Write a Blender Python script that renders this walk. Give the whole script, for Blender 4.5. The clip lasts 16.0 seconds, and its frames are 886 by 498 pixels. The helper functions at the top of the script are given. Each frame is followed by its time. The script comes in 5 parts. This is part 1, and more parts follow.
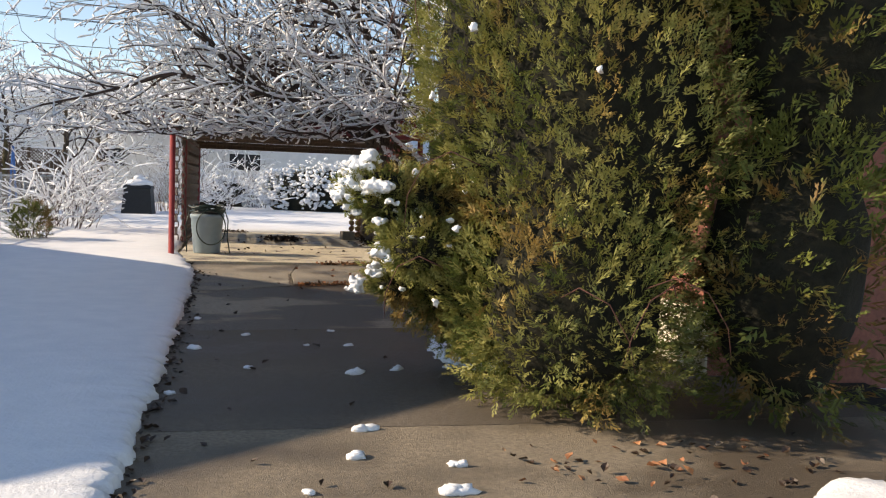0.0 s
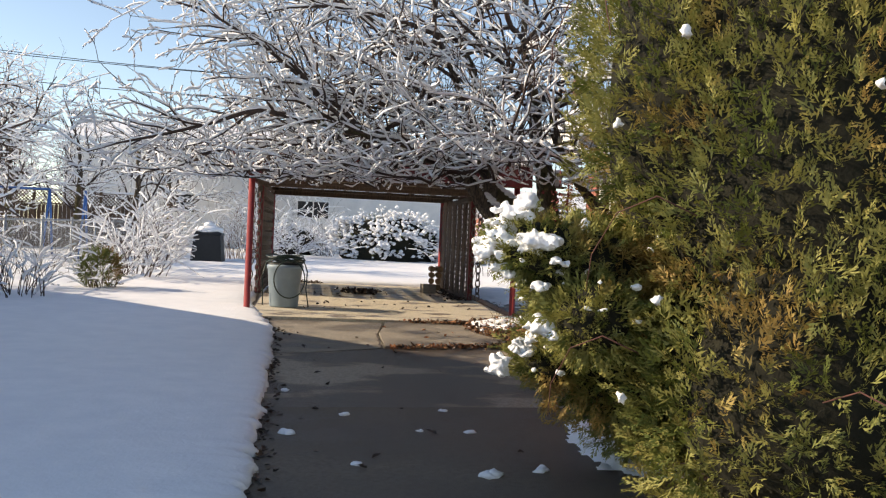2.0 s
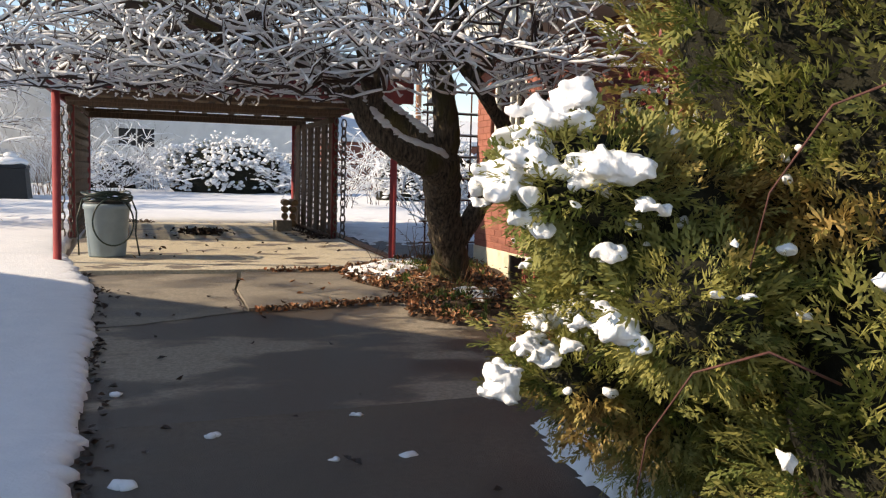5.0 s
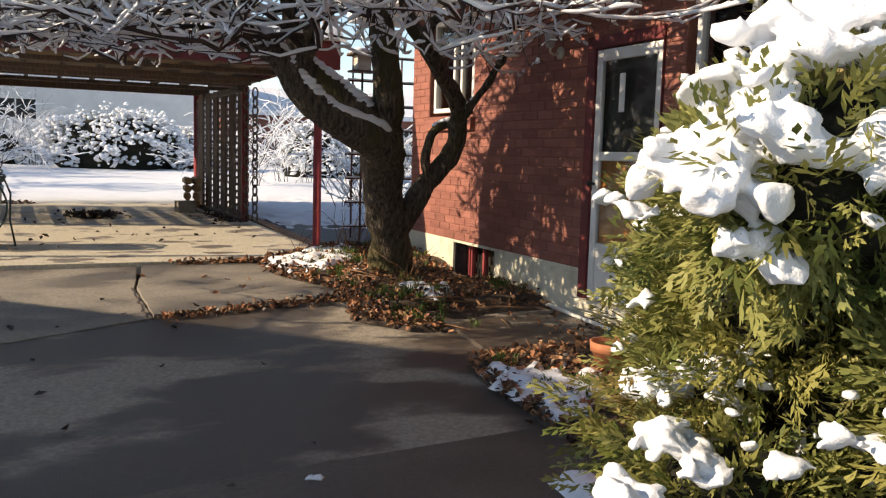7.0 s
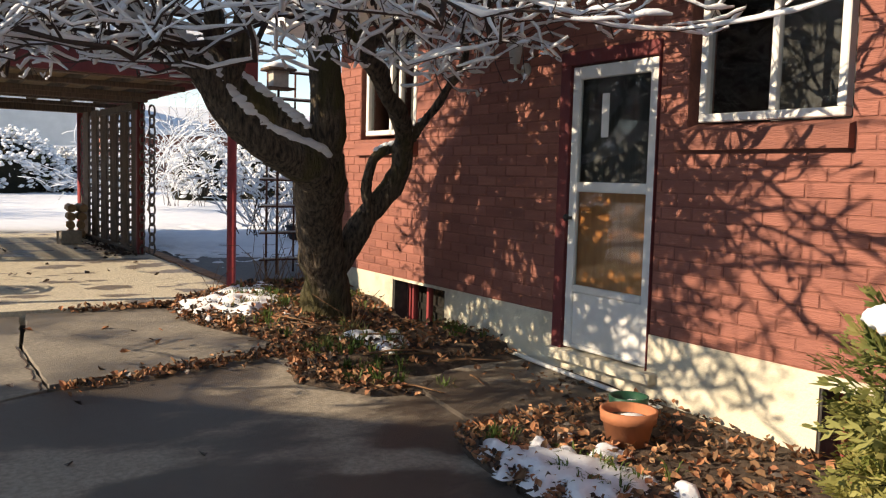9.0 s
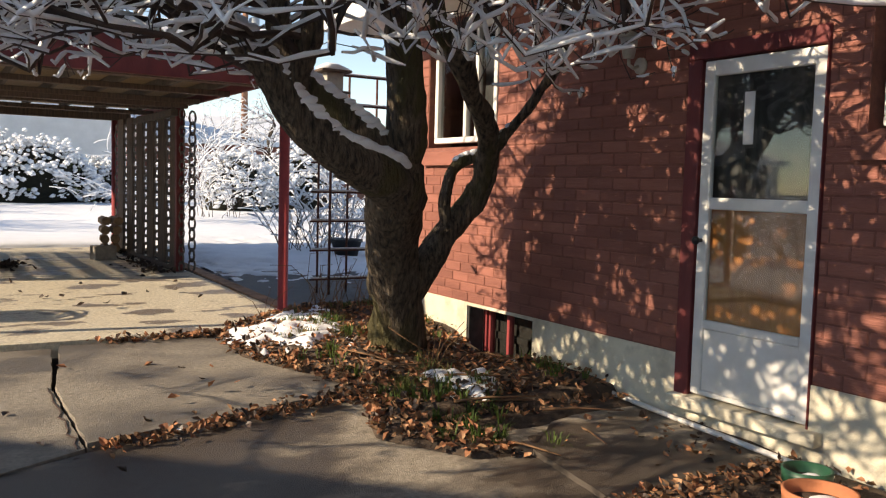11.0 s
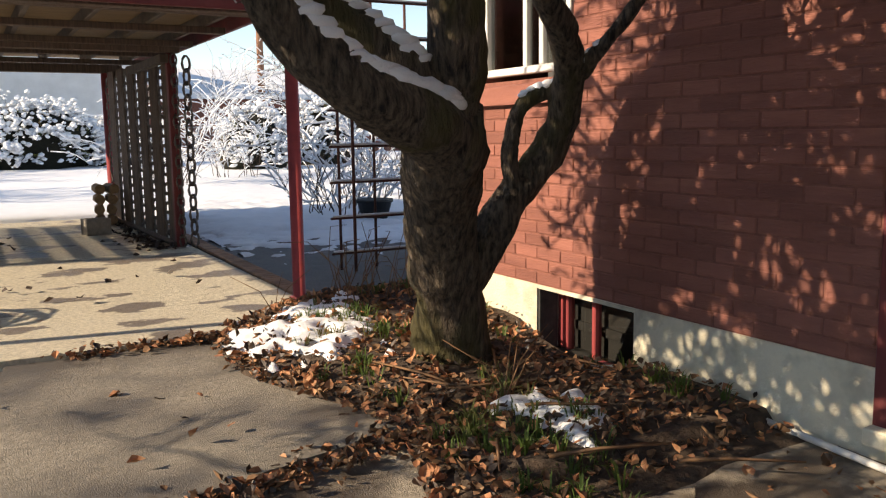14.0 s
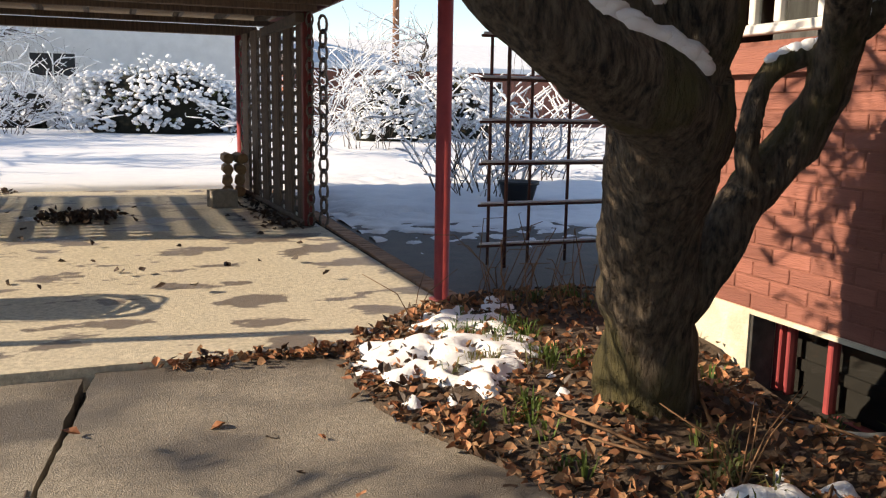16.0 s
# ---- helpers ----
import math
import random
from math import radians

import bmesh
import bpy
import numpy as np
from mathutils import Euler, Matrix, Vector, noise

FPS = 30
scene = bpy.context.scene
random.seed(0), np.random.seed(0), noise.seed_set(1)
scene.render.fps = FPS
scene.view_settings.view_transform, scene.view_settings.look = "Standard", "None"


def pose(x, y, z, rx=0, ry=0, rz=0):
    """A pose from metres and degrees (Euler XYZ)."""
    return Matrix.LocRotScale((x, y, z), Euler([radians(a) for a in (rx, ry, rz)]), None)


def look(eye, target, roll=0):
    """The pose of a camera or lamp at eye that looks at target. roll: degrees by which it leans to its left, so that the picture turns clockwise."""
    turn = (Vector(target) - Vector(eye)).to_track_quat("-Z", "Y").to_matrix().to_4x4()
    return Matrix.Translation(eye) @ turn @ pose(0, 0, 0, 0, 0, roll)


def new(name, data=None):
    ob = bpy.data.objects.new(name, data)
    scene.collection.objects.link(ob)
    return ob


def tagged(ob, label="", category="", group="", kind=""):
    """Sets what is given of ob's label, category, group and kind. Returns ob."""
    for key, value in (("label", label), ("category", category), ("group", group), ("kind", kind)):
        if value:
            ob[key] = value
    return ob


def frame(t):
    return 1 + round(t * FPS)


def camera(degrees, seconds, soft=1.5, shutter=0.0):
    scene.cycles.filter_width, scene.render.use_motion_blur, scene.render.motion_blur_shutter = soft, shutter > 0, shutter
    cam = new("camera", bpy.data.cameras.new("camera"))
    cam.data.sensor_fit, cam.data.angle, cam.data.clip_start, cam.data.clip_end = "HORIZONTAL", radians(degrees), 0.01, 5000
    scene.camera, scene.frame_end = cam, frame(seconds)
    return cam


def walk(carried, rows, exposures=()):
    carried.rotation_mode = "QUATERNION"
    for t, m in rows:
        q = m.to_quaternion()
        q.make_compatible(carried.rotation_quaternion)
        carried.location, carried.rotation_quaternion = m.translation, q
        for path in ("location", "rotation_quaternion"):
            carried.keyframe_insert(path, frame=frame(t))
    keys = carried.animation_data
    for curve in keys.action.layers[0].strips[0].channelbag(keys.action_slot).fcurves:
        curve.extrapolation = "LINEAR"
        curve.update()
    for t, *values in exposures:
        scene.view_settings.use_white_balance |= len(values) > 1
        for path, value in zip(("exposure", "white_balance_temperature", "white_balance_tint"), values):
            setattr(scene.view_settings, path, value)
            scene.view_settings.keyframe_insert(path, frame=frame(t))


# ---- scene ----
cam = camera(54.9, 16.0, 1.2)
METRES, EYE, TILT, LEAN, TURN = 10.39, 1.59, -0.5, 0.0, -11.5
ROWS = [
    (0.0, 0.0, 0.0, 0.0, 0.1, -2.92, -1.92),
    (0.5, -0.0176, 0.0275, -0.0002, 2.86, -2.22, -1.5),
    (1.0, -0.0355, 0.0619, 0.0019, 3.25, -1.22, -0.96),
    (1.5, -0.0498, 0.0993, 0.0028, 4.08, -0.17, -1.96),
    (2.0, -0.0638, 0.1314, 0.0034, 4.01, 0.21, -2.67),
    (2.5, -0.0791, 0.1646, 0.0046, 1.77, -0.55, -2.72),
    (3.0, -0.0876, 0.202, 0.0025, -0.55, -2.13, -2.97),
    (3.5, -0.0965, 0.238, 0.0023, -2.48, -3.13, -2.67),
    (4.0, -0.1087, 0.2751, 0.0043, -4.51, -3.48, -1.66),
    (6.5, -0.1303, 0.445, 0.0065, -10.7, -5.51, -2.3),
    (7.0, -0.1389, 0.476, 0.0073, -13.6, -5.76, -1.52),
    (7.5, -0.1445, 0.5041, 0.0088, -17.28, -6.13, -0.88),
    (8.0, -0.1472, 0.5307, 0.0093, -18.26, -6.57, -1.52),
    (8.5, -0.1543, 0.5564, 0.0101, -19.98, -6.01, -1.67),
    (9.0, -0.1634, 0.5815, 0.0148, -21.27, -4.3, -1.41),
    (11.5, -0.173, 0.7109, 0.0185, -18.98, -3.95, -0.97),
    (12.0, -0.1699, 0.7387, 0.018, -19.15, -5.01, -0.14),
    (12.5, -0.1627, 0.7671, 0.0172, -20.69, -6.73, 0.02),
    (13.0, -0.1512, 0.7937, 0.0182, -19.69, -7.55, -1.35),
    (13.5, -0.1427, 0.8214, 0.018, -18.54, -7.2, -0.81),
    (14.0, -0.1368, 0.8505, 0.0198, -17.99, -7.27, 0.96),
    (14.5, -0.1285, 0.8808, 0.0185, -15.42, -7.8, 0.8),
    (15.0, -0.1255, 0.9074, 0.019, -12.7, -8.04, -0.23),
    (15.5, -0.1281, 0.9358, 0.0203, -12.01, -8.03, -0.4),
    (16.0, -0.1343, 0.9627, 0.0197, -9.52, -8.88, -0.83),
]
walk(cam, [(t, pose(0, 0, EYE, TILT, LEAN, TURN) @ pose(METRES * x, METRES * y, METRES * z, 90 + pitch, roll, yaw)) for t, x, y, z, yaw, pitch, roll in ROWS],
     exposures=[(0.0, 0.62, 8400, 14), (16.0, 0.76, 8400, 14)])

# ---- light ----
SUN_DIR = Vector((0.99, -0.15, -0.49)).normalized()      # the way the sunlight travels
world = bpy.data.worlds.new("sky")
scene.world = world
world.use_nodes = True
wn = world.node_tree
sky = wn.nodes.new("ShaderNodeTexSky")
sky.sky_type, sky.sun_disc = "NISHITA", False
sky.sun_elevation = math.asin(-SUN_DIR.z)
sky.sun_rotation = math.atan2(-SUN_DIR.x, -SUN_DIR.y)
sky.altitude = 1400
sky.air_density, sky.dust_density, sky.ozone_density = 1.0, 0.1, 2.5
wn.links.new(sky.outputs[0], wn.nodes["Background"].inputs[0])
wn.nodes["Background"].inputs[1].default_value = 0.15
sun = new("sun", bpy.data.lights.new("sun", "SUN"))
sun.data.energy, sun.data.angle, sun.data.color = 4.4, radians(0.5), (1.0, 0.93, 0.82)
sun.matrix_world = look((0, 0, 20), Vector((0, 0, 20)) + SUN_DIR)


# ---- materials ----
def material(name, a, b=None, scale=6.0, rough=0.8, bump=0.3, fine=60.0, metal=0.0, c=None, stain=1.2, stretch=(1, 1, 1), vary=0.0, spec=0.4):
    """Two tones mixed by noise at one scale, a third by larger stains, and relief at a fine scale."""
    m = bpy.data.materials.new(name)
    m.use_nodes = True
    nt = m.node_tree
    n, l = nt.nodes, nt.links
    bs = n["Principled BSDF"]
    bs.inputs["Roughness"].default_value, bs.inputs["Metallic"].default_value = rough, metal
    bs.inputs["Specular IOR Level"].default_value = spec
    geo = n.new("ShaderNodeNewGeometry")
    mp = n.new("ShaderNodeMapping")
    mp.inputs["Scale"].default_value = stretch
    l.new(geo.outputs["Position"], mp.inputs[0])

    def noise_tex(s, detail=5):
        t = n.new("ShaderNodeTexNoise")
        t.inputs["Scale"].default_value, t.inputs["Detail"].default_value, t.inputs["Roughness"].default_value = s, detail, 0.62
        l.new(mp.outputs[0], t.inputs[0])
        return t

    def mix(f, x, y):
        k = n.new("ShaderNodeMix")
        k.data_type = "RGBA"
        l.new(f, k.inputs[0])
        for v, s in ((x, k.inputs[6]), (y, k.inputs[7])):
            if isinstance(v, tuple):
                s.default_value = (*v, 1)
            else:
                l.new(v, s)
        return k.outputs[2]

    def ramp(src, lo, hi):
        r = n.new("ShaderNodeMapRange")
        r.inputs[1].default_value, r.inputs[2].default_value = lo, hi
        l.new(src, r.inputs[0])
        return r.outputs[0]

    b = b or tuple(v * 0.72 for v in a)
    col = mix(ramp(noise_tex(scale).outputs[0], 0.35, 0.65), a, b)
    if c:
        col = mix(ramp(noise_tex(stain, 4).outputs[0], 0.52, 0.62), col, c)
    if vary:
        oi = n.new("ShaderNodeObjectInfo")
        hs = n.new("ShaderNodeHueSaturation")
        l.new(ramp(oi.outputs["Random"], 0, 1), hs.inputs["Value"])
        hs.inputs["Value"].default_value = 1
        r = n.new("ShaderNodeMapRange")
        r.inputs[3].default_value, r.inputs[4].default_value = 1 - vary, 1 + vary
        l.new(oi.outputs["Random"], r.inputs[0])
        l.new(r.outputs[0], hs.inputs["Value"])
        l.new(col, hs.inputs["Color"])
        col = hs.outputs[0]
    l.new(col, bs.inputs["Base Color"])
    if bump:
        bp = n.new("ShaderNodeBump")
        bp.inputs["Strength"].default_value, bp.inputs["Distance"].default_value = bump, 0.02
        l.new(noise_tex(fine, 6).outputs[0], bp.inputs["Height"])
        l.new(bp.outputs[0], bs.inputs["Normal"])
    return m


def mix_damp(nt, large, damp):
    """The damp tone, broken by grain."""
    grain = nt.nodes.new("ShaderNodeTexNoise")
    grain.inputs["Scale"].default_value, grain.inputs["Detail"].default_value = 45, 5
    nt.links.new(large.inputs[0].links[0].from_socket, grain.inputs[0])
    k = nt.nodes.new("ShaderNodeMix")
    k.data_type = "RGBA"
    nt.links.new(grain.outputs[0], k.inputs[0])
    k.inputs[6].default_value, k.inputs[7].default_value = (*[v * 0.6 for v in damp], 1), (*[v * 1.45 for v in damp], 1)
    return k.outputs[2]


def wet_concrete(name, dry, damp, lo, hi, scale=0.9, scale_fine=34.0):
    """Concrete with damp, smoother patches: the damp ones are darker and glossier."""
    m = material(name, dry, tuple(v * 0.66 for v in dry), scale=scale_fine, rough=0.9, bump=0.6, fine=130)
    nt = m.node_tree
    n, l = nt.nodes, nt.links
    bs = n["Principled BSDF"]
    old = bs.inputs["Base Color"].links[0].from_socket
    geo = n.new("ShaderNodeNewGeometry")
    mp = n.new("ShaderNodeMapping")
    mp.inputs["Scale"].default_value = (0.6, 1, 1)
    l.new(geo.outputs["Position"], mp.inputs[0])
    t = n.new("ShaderNodeTexNoise")
    t.inputs["Scale"].default_value, t.inputs["Detail"].default_value, t.inputs["Roughness"].default_value = scale, 6, 0.55
    l.new(mp.outputs[0], t.inputs[0])
    r = n.new("ShaderNodeMapRange")
    r.inputs[1].default_value, r.inputs[2].default_value = lo, hi
    l.new(t.outputs[0], r.inputs[0])
    k = n.new("ShaderNodeMix")
    k.data_type = "RGBA"
    l.new(r.outputs[0], k.inputs[0])
    l.new(old, k.inputs[6])
    speck = mix_damp(nt, t, damp)
    l.new(speck, k.inputs[7])
    l.new(k.outputs[2], bs.inputs["Base Color"])
    q = n.new("ShaderNodeMapRange")
    q.inputs[3].default_value, q.inputs[4].default_value = 0.9, 0.45
    l.new(r.outputs[0], q.inputs[0])
    l.new(q.outputs[0], bs.inputs["Roughness"])
    return m


def leafy(name, a, b, c, scale=2.5, through_light=0.25):
    m = material(name, a, b, scale=scale, rough=0.6, bump=0, c=c, stain=1.6, spec=0.3)
    nt = m.node_tree
    bs = nt.nodes["Principled BSDF"]
    tr = nt.nodes.new("ShaderNodeBsdfTranslucent")
    nt.links.new(bs.inputs["Base Color"].links[0].from_socket, tr.inputs[0])
    ms = nt.nodes.new("ShaderNodeMixShader")
    ms.inputs[0].default_value = through_light
    nt.links.new(bs.outputs[0], ms.inputs[1])
    nt.links.new(tr.outputs[0], ms.inputs[2])
    nt.links.new(ms.outputs[0], nt.nodes["Material Output"].inputs[0])
    return m


def glass(name, tint=(1, 1, 1)):
    m = bpy.data.materials.new(name)
    m.use_nodes = True
    nt = m.node_tree
    n, l = nt.nodes, nt.links
    n.remove(n["Principled BSDF"])
    tr, gl, ms, lw = (n.new("ShaderNode" + k) for k in ("BsdfTransparent", "BsdfGlossy", "MixShader", "LayerWeight"))
    tr.inputs[0].default_value = (*tint, 1)
    gl.inputs["Roughness"].default_value = 0.03
    lw.inputs[0].default_value = 0.5
    pw, ad = n.new("ShaderNodeMath"), n.new("ShaderNodeMath")
    pw.operation, ad.operation = "POWER", "MULTIPLY_ADD"
    pw.inputs[1].default_value = 5
    ad.inputs[1].default_value, ad.inputs[2].default_value = 0.9, 0.05
    l.new(lw.outputs["Facing"], pw.inputs[0])
    l.new(pw.outputs[0], ad.inputs[0])
    l.new(ad.outputs[0], ms.inputs[0])
    l.new(tr.outputs[0], ms.inputs[1])
    l.new(gl.outputs[0], ms.inputs[2])
    l.new(ms.outputs[0], n["Material Output"].inputs[0])
    return m


SNOW = material("snow", (0.82, 0.83, 0.85), (0.75, 0.77, 0.80), scale=3, rough=0.7, bump=0.45, fine=30, spec=0.3)
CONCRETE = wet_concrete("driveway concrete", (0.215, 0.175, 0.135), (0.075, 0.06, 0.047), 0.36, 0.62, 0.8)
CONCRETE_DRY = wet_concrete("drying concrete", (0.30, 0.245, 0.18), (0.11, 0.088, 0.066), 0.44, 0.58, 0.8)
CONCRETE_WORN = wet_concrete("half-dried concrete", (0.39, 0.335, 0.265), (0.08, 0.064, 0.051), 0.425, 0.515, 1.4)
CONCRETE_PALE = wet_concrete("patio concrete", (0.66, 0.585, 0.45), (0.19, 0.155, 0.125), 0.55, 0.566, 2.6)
CONCRETE_GREY = wet_concrete("grey slab concrete", (0.33, 0.29, 0.235), (0.12, 0.104, 0.088), 0.44, 0.60, 1.7)
SOIL = material("leafy soil", (0.11, 0.075, 0.052), (0.05, 0.036, 0.027), scale=14, bump=0.9, fine=40, rough=0.95)
DIRT_GAP = material("dark gap", (0.02, 0.017, 0.014), scale=20, rough=1)
BRICK = material("red brick", (0.335, 0.13, 0.097), (0.255, 0.098, 0.076), scale=5, rough=0.85, bump=0.7, fine=70, vary=0.17, stretch=(1, 0.3, 2.2))
MORTAR = material("red-painted mortar", (0.29, 0.115, 0.085), (0.21, 0.085, 0.065), scale=20, rough=0.95, bump=0.4, fine=100)
CREAM = material("cream foundation paint", (0.74, 0.68, 0.53), (0.64, 0.58, 0.45), scale=3, rough=0.85, bump=0.4, fine=50, c=(0.5, 0.46, 0.36), stain=2.5)
WHITE = material("white paint", (0.78, 0.77, 0.74), (0.68, 0.67, 0.63), scale=5, rough=0.5, bump=0.1, fine=40)
REDWOOD = material("dark red paint", (0.185, 0.034, 0.034), (0.125, 0.024, 0.026), scale=6, rough=0.6, bump=0.25, fine=40, stretch=(1, 1, 0.3))
REDPOST = material("faded red post paint", (0.36, 0.06, 0.06), (0.26, 0.045, 0.05), scale=8, rough=0.5, bump=0.2, fine=40)
OLDWOOD = material("weathered brown board", (0.16, 0.11, 0.08), (0.085, 0.06, 0.045), scale=6, rough=0.85, bump=0.5, fine=30, stretch=(6, 6, 0.5))
RAFTER = material("aged rafter wood", (0.12, 0.09, 0.065), (0.07, 0.053, 0.04), scale=8, rough=0.8, bump=0.3, fine=40)
BARK = material("furrowed bark", (0.21, 0.16, 0.115), (0.03, 0.023, 0.018), scale=38, rough=0.95, bump=1.0, fine=48, c=(0.10, 0.085, 0.035), stain=2.4, stretch=(1, 1, 0.22))
for node in BARK.node_tree.nodes:
    if node.type == "BUMP":
        node.inputs["Distance"].default_value = 0.09
TWIG = material("twig bark", (0.075, 0.05, 0.042), (0.045, 0.032, 0.028), scale=12, rough=0.9, bump=0.3, fine=60)
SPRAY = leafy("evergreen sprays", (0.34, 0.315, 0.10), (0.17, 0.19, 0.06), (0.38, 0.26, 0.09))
# Darker copy of the sprays: shade put into the colour.
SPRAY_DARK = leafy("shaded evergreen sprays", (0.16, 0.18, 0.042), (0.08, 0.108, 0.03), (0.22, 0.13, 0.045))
# Near-black, in place of the shade deep inside the bushes.
CORE = material("inner shade of bushes", (0.016, 0.016, 0.009), (0.008, 0.008, 0.005), scale=14, rough=1, bump=0.8, fine=30)
LEAF = material("fallen brown leaves", (0.46, 0.21, 0.10), (0.24, 0.095, 0.05), scale=7, rough=0.75, bump=0.1, c=(0.44, 0.26, 0.14), stain=9)
LEAF_WET = material("wet dark leaves", (0.06, 0.032, 0.02), (0.03, 0.02, 0.014), scale=8, rough=0.5, bump=0)
GRASS = leafy("green grass blades", (0.10, 0.15, 0.035), (0.05, 0.09, 0.02), (0.16, 0.15, 0.06))
TERRACOTTA = material("terracotta", (0.46, 0.17, 0.08), (0.38, 0.14, 0.07), scale=8, rough=0.8, bump=0.2)
GREENPOT = material("green plastic", (0.02, 0.09, 0.05), scale=8, rough=0.45, bump=0)
BINBLUE = material("blue-grey plastic", (0.22, 0.29, 0.33), (0.19, 0.25, 0.29), scale=6, rough=0.45, bump=0.05)
HOSE = material("dark green hose", (0.012, 0.03, 0.025), scale=20, rough=0.4, bump=0)
BLACK = material("black plastic", (0.016, 0.018, 0.02), scale=12, rough=0.55, bump=0.1)
# Near-black: the gloom of the unlit rooms is held in this colour.
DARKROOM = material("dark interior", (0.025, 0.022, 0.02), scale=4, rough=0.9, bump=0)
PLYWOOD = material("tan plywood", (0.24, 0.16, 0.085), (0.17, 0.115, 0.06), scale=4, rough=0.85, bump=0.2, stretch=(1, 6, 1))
JAMB = material("grey well concrete darkened as shade", (0.085, 0.08, 0.075), (0.05, 0.047, 0.045), scale=12, rough=0.9)
ORANGEWOOD = material("varnished orange wood", (0.62, 0.25, 0.08), (0.44, 0.165, 0.05), scale=5, rough=0.35, bump=0.1, stretch=(1, 3, 0.5))
CURTAIN = material("grey curtain", (0.10, 0.10, 0.10), (0.05, 0.05, 0.05), scale=5, rough=0.95, bump=0.2, stretch=(1, 5, 0.4))
CHAIN = material("dull steel chain", (0.20, 0.17, 0.15), (0.11, 0.09, 0.08), scale=30, rough=0.55, metal=0.6, bump=0.1)
RUST = material("rusty red wire", (0.12, 0.045, 0.035), (0.07, 0.03, 0.025), scale=30, rough=0.8, bump=0.2)
STEEL = material("galvanised steel", (0.40, 0.42, 0.43), (0.30, 0.32, 0.33), scale=30, rough=0.5, metal=0.5, bump=0.1)
BLUE = material("blue enamel", (0.04, 0.15, 0.42), scale=8, rough=0.4, bump=0)
STUCCO = material("white stucco", (0.72, 0.71, 0.69), (0.64, 0.63, 0.61), scale=2, rough=0.9, bump=0.3, fine=40)
CINDER = material("grey cinder block", (0.34, 0.30, 0.25), (0.24, 0.21, 0.18), scale=20, rough=0.95, bump=0.6)
LOGEND = material("cut firewood", (0.34, 0.22, 0.12), (0.22, 0.13, 0.07), scale=14, rough=0.85, bump=0.4)
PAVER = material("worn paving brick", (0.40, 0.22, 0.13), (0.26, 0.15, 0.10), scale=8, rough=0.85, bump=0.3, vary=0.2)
PAVER_DARK = material("dark paving brick", (0.085, 0.06, 0.05), (0.045, 0.036, 0.032), scale=6, rough=0.6, bump=0.3)
STONE = material("patio ground", (0.05, 0.04, 0.035), scale=12, rough=0.9)
PANE = glass("window glass", (0.85, 0.87, 0.86))
LAMPGLASS = material("frosted lamp glass", (0.62, 0.62, 0.58), rough=0.3, bump=0)
BRONZE = material("weathered cream metal", (0.55, 0.52, 0.44), (0.42, 0.40, 0.34), scale=20, rough=0.5, bump=0.1)
TIMBER = material("utility pole wood", (0.30, 0.15, 0.09), (0.2, 0.1, 0.06), scale=6, rough=0.9, stretch=(4, 4, 0.4))
DRYWOOD = material("brown dry stems", (0.22, 0.12, 0.06), (0.13, 0.07, 0.04), scale=8, rough=0.9, bump=0)
BERRY = material("red berries", (0.17, 0.022, 0.016), scale=20, rough=0.5, bump=0)
FENCEWOOD = material("brown fence board", (0.13, 0.085, 0.06), (0.08, 0.055, 0.04), scale=6, rough=0.9, stretch=(5, 5, 0.5))


# ---- shapes ----
def gz(y):
    """Height of the ground, which climbs gently away from the start."""
    return float(np.interp(y, (-60, 0, 7.8, 15.2, 22, 38, 60), (-0.6, 0.0, 0.18, 0.40, 0.50, 0.75, 0.9)))


def mesh_of(verts, faces, mats=(), name="part", smooth=False, which=None):
    me = bpy.data.meshes.new(name)
    me.from_pydata([tuple(v) for v in verts], [], [tuple(f) for f in faces])
    for m in mats if isinstance(mats, (tuple, list)) else (mats,):
        me.materials.append(m)
    if smooth:
        me.polygons.foreach_set("use_smooth", [True] * len(me.polygons))
    if which is not None:
        me.polygons.foreach_set("material_index", which)
    me.update()
    return me


def put(name, me, m=None, parent=None, **tags):
    ob = new(name, me)
    if parent is not None:
        ob.parent = parent
    if m is not None:
        ob.matrix_basis = m
    return tagged(ob, **tags)


def group_at(name, m, **tags):
    return put(name, None, m, **tags)


def box_mesh(x, y, z, mat, bevel=0.006, base=True, name="box"):
    """A box of that size with softened edges, standing on its base (or about its middle)."""
    bm = bmesh.new()
    bmesh.ops.create_cube(bm, size=1)
    bmesh.ops.scale(bm, vec=(x, y, z), verts=bm.verts)
    if bevel:
        bmesh.ops.bevel(bm, geom=list(bm.edges), offset=min(bevel, 0.3 * min(x, y, z)), segments=1, affect="EDGES")
    if base:
        bmesh.ops.translate(bm, vec=(0, 0, z / 2), verts=bm.verts)
    me = bpy.data.meshes.new(name)
    bm.to_mesh(me)
    bm.free()
    me.materials.append(mat)
    return me


def span(name, lo, hi, mat, parent=None, bevel=0.006, **tags):
    """A box between two corners."""
    lo, hi = Vector(lo), Vector(hi)
    s = hi - lo
    return put(name, box_mesh(s.x, s.y, s.z, mat, bevel, False), Matrix.Translation((lo + hi) / 2), parent, **tags)


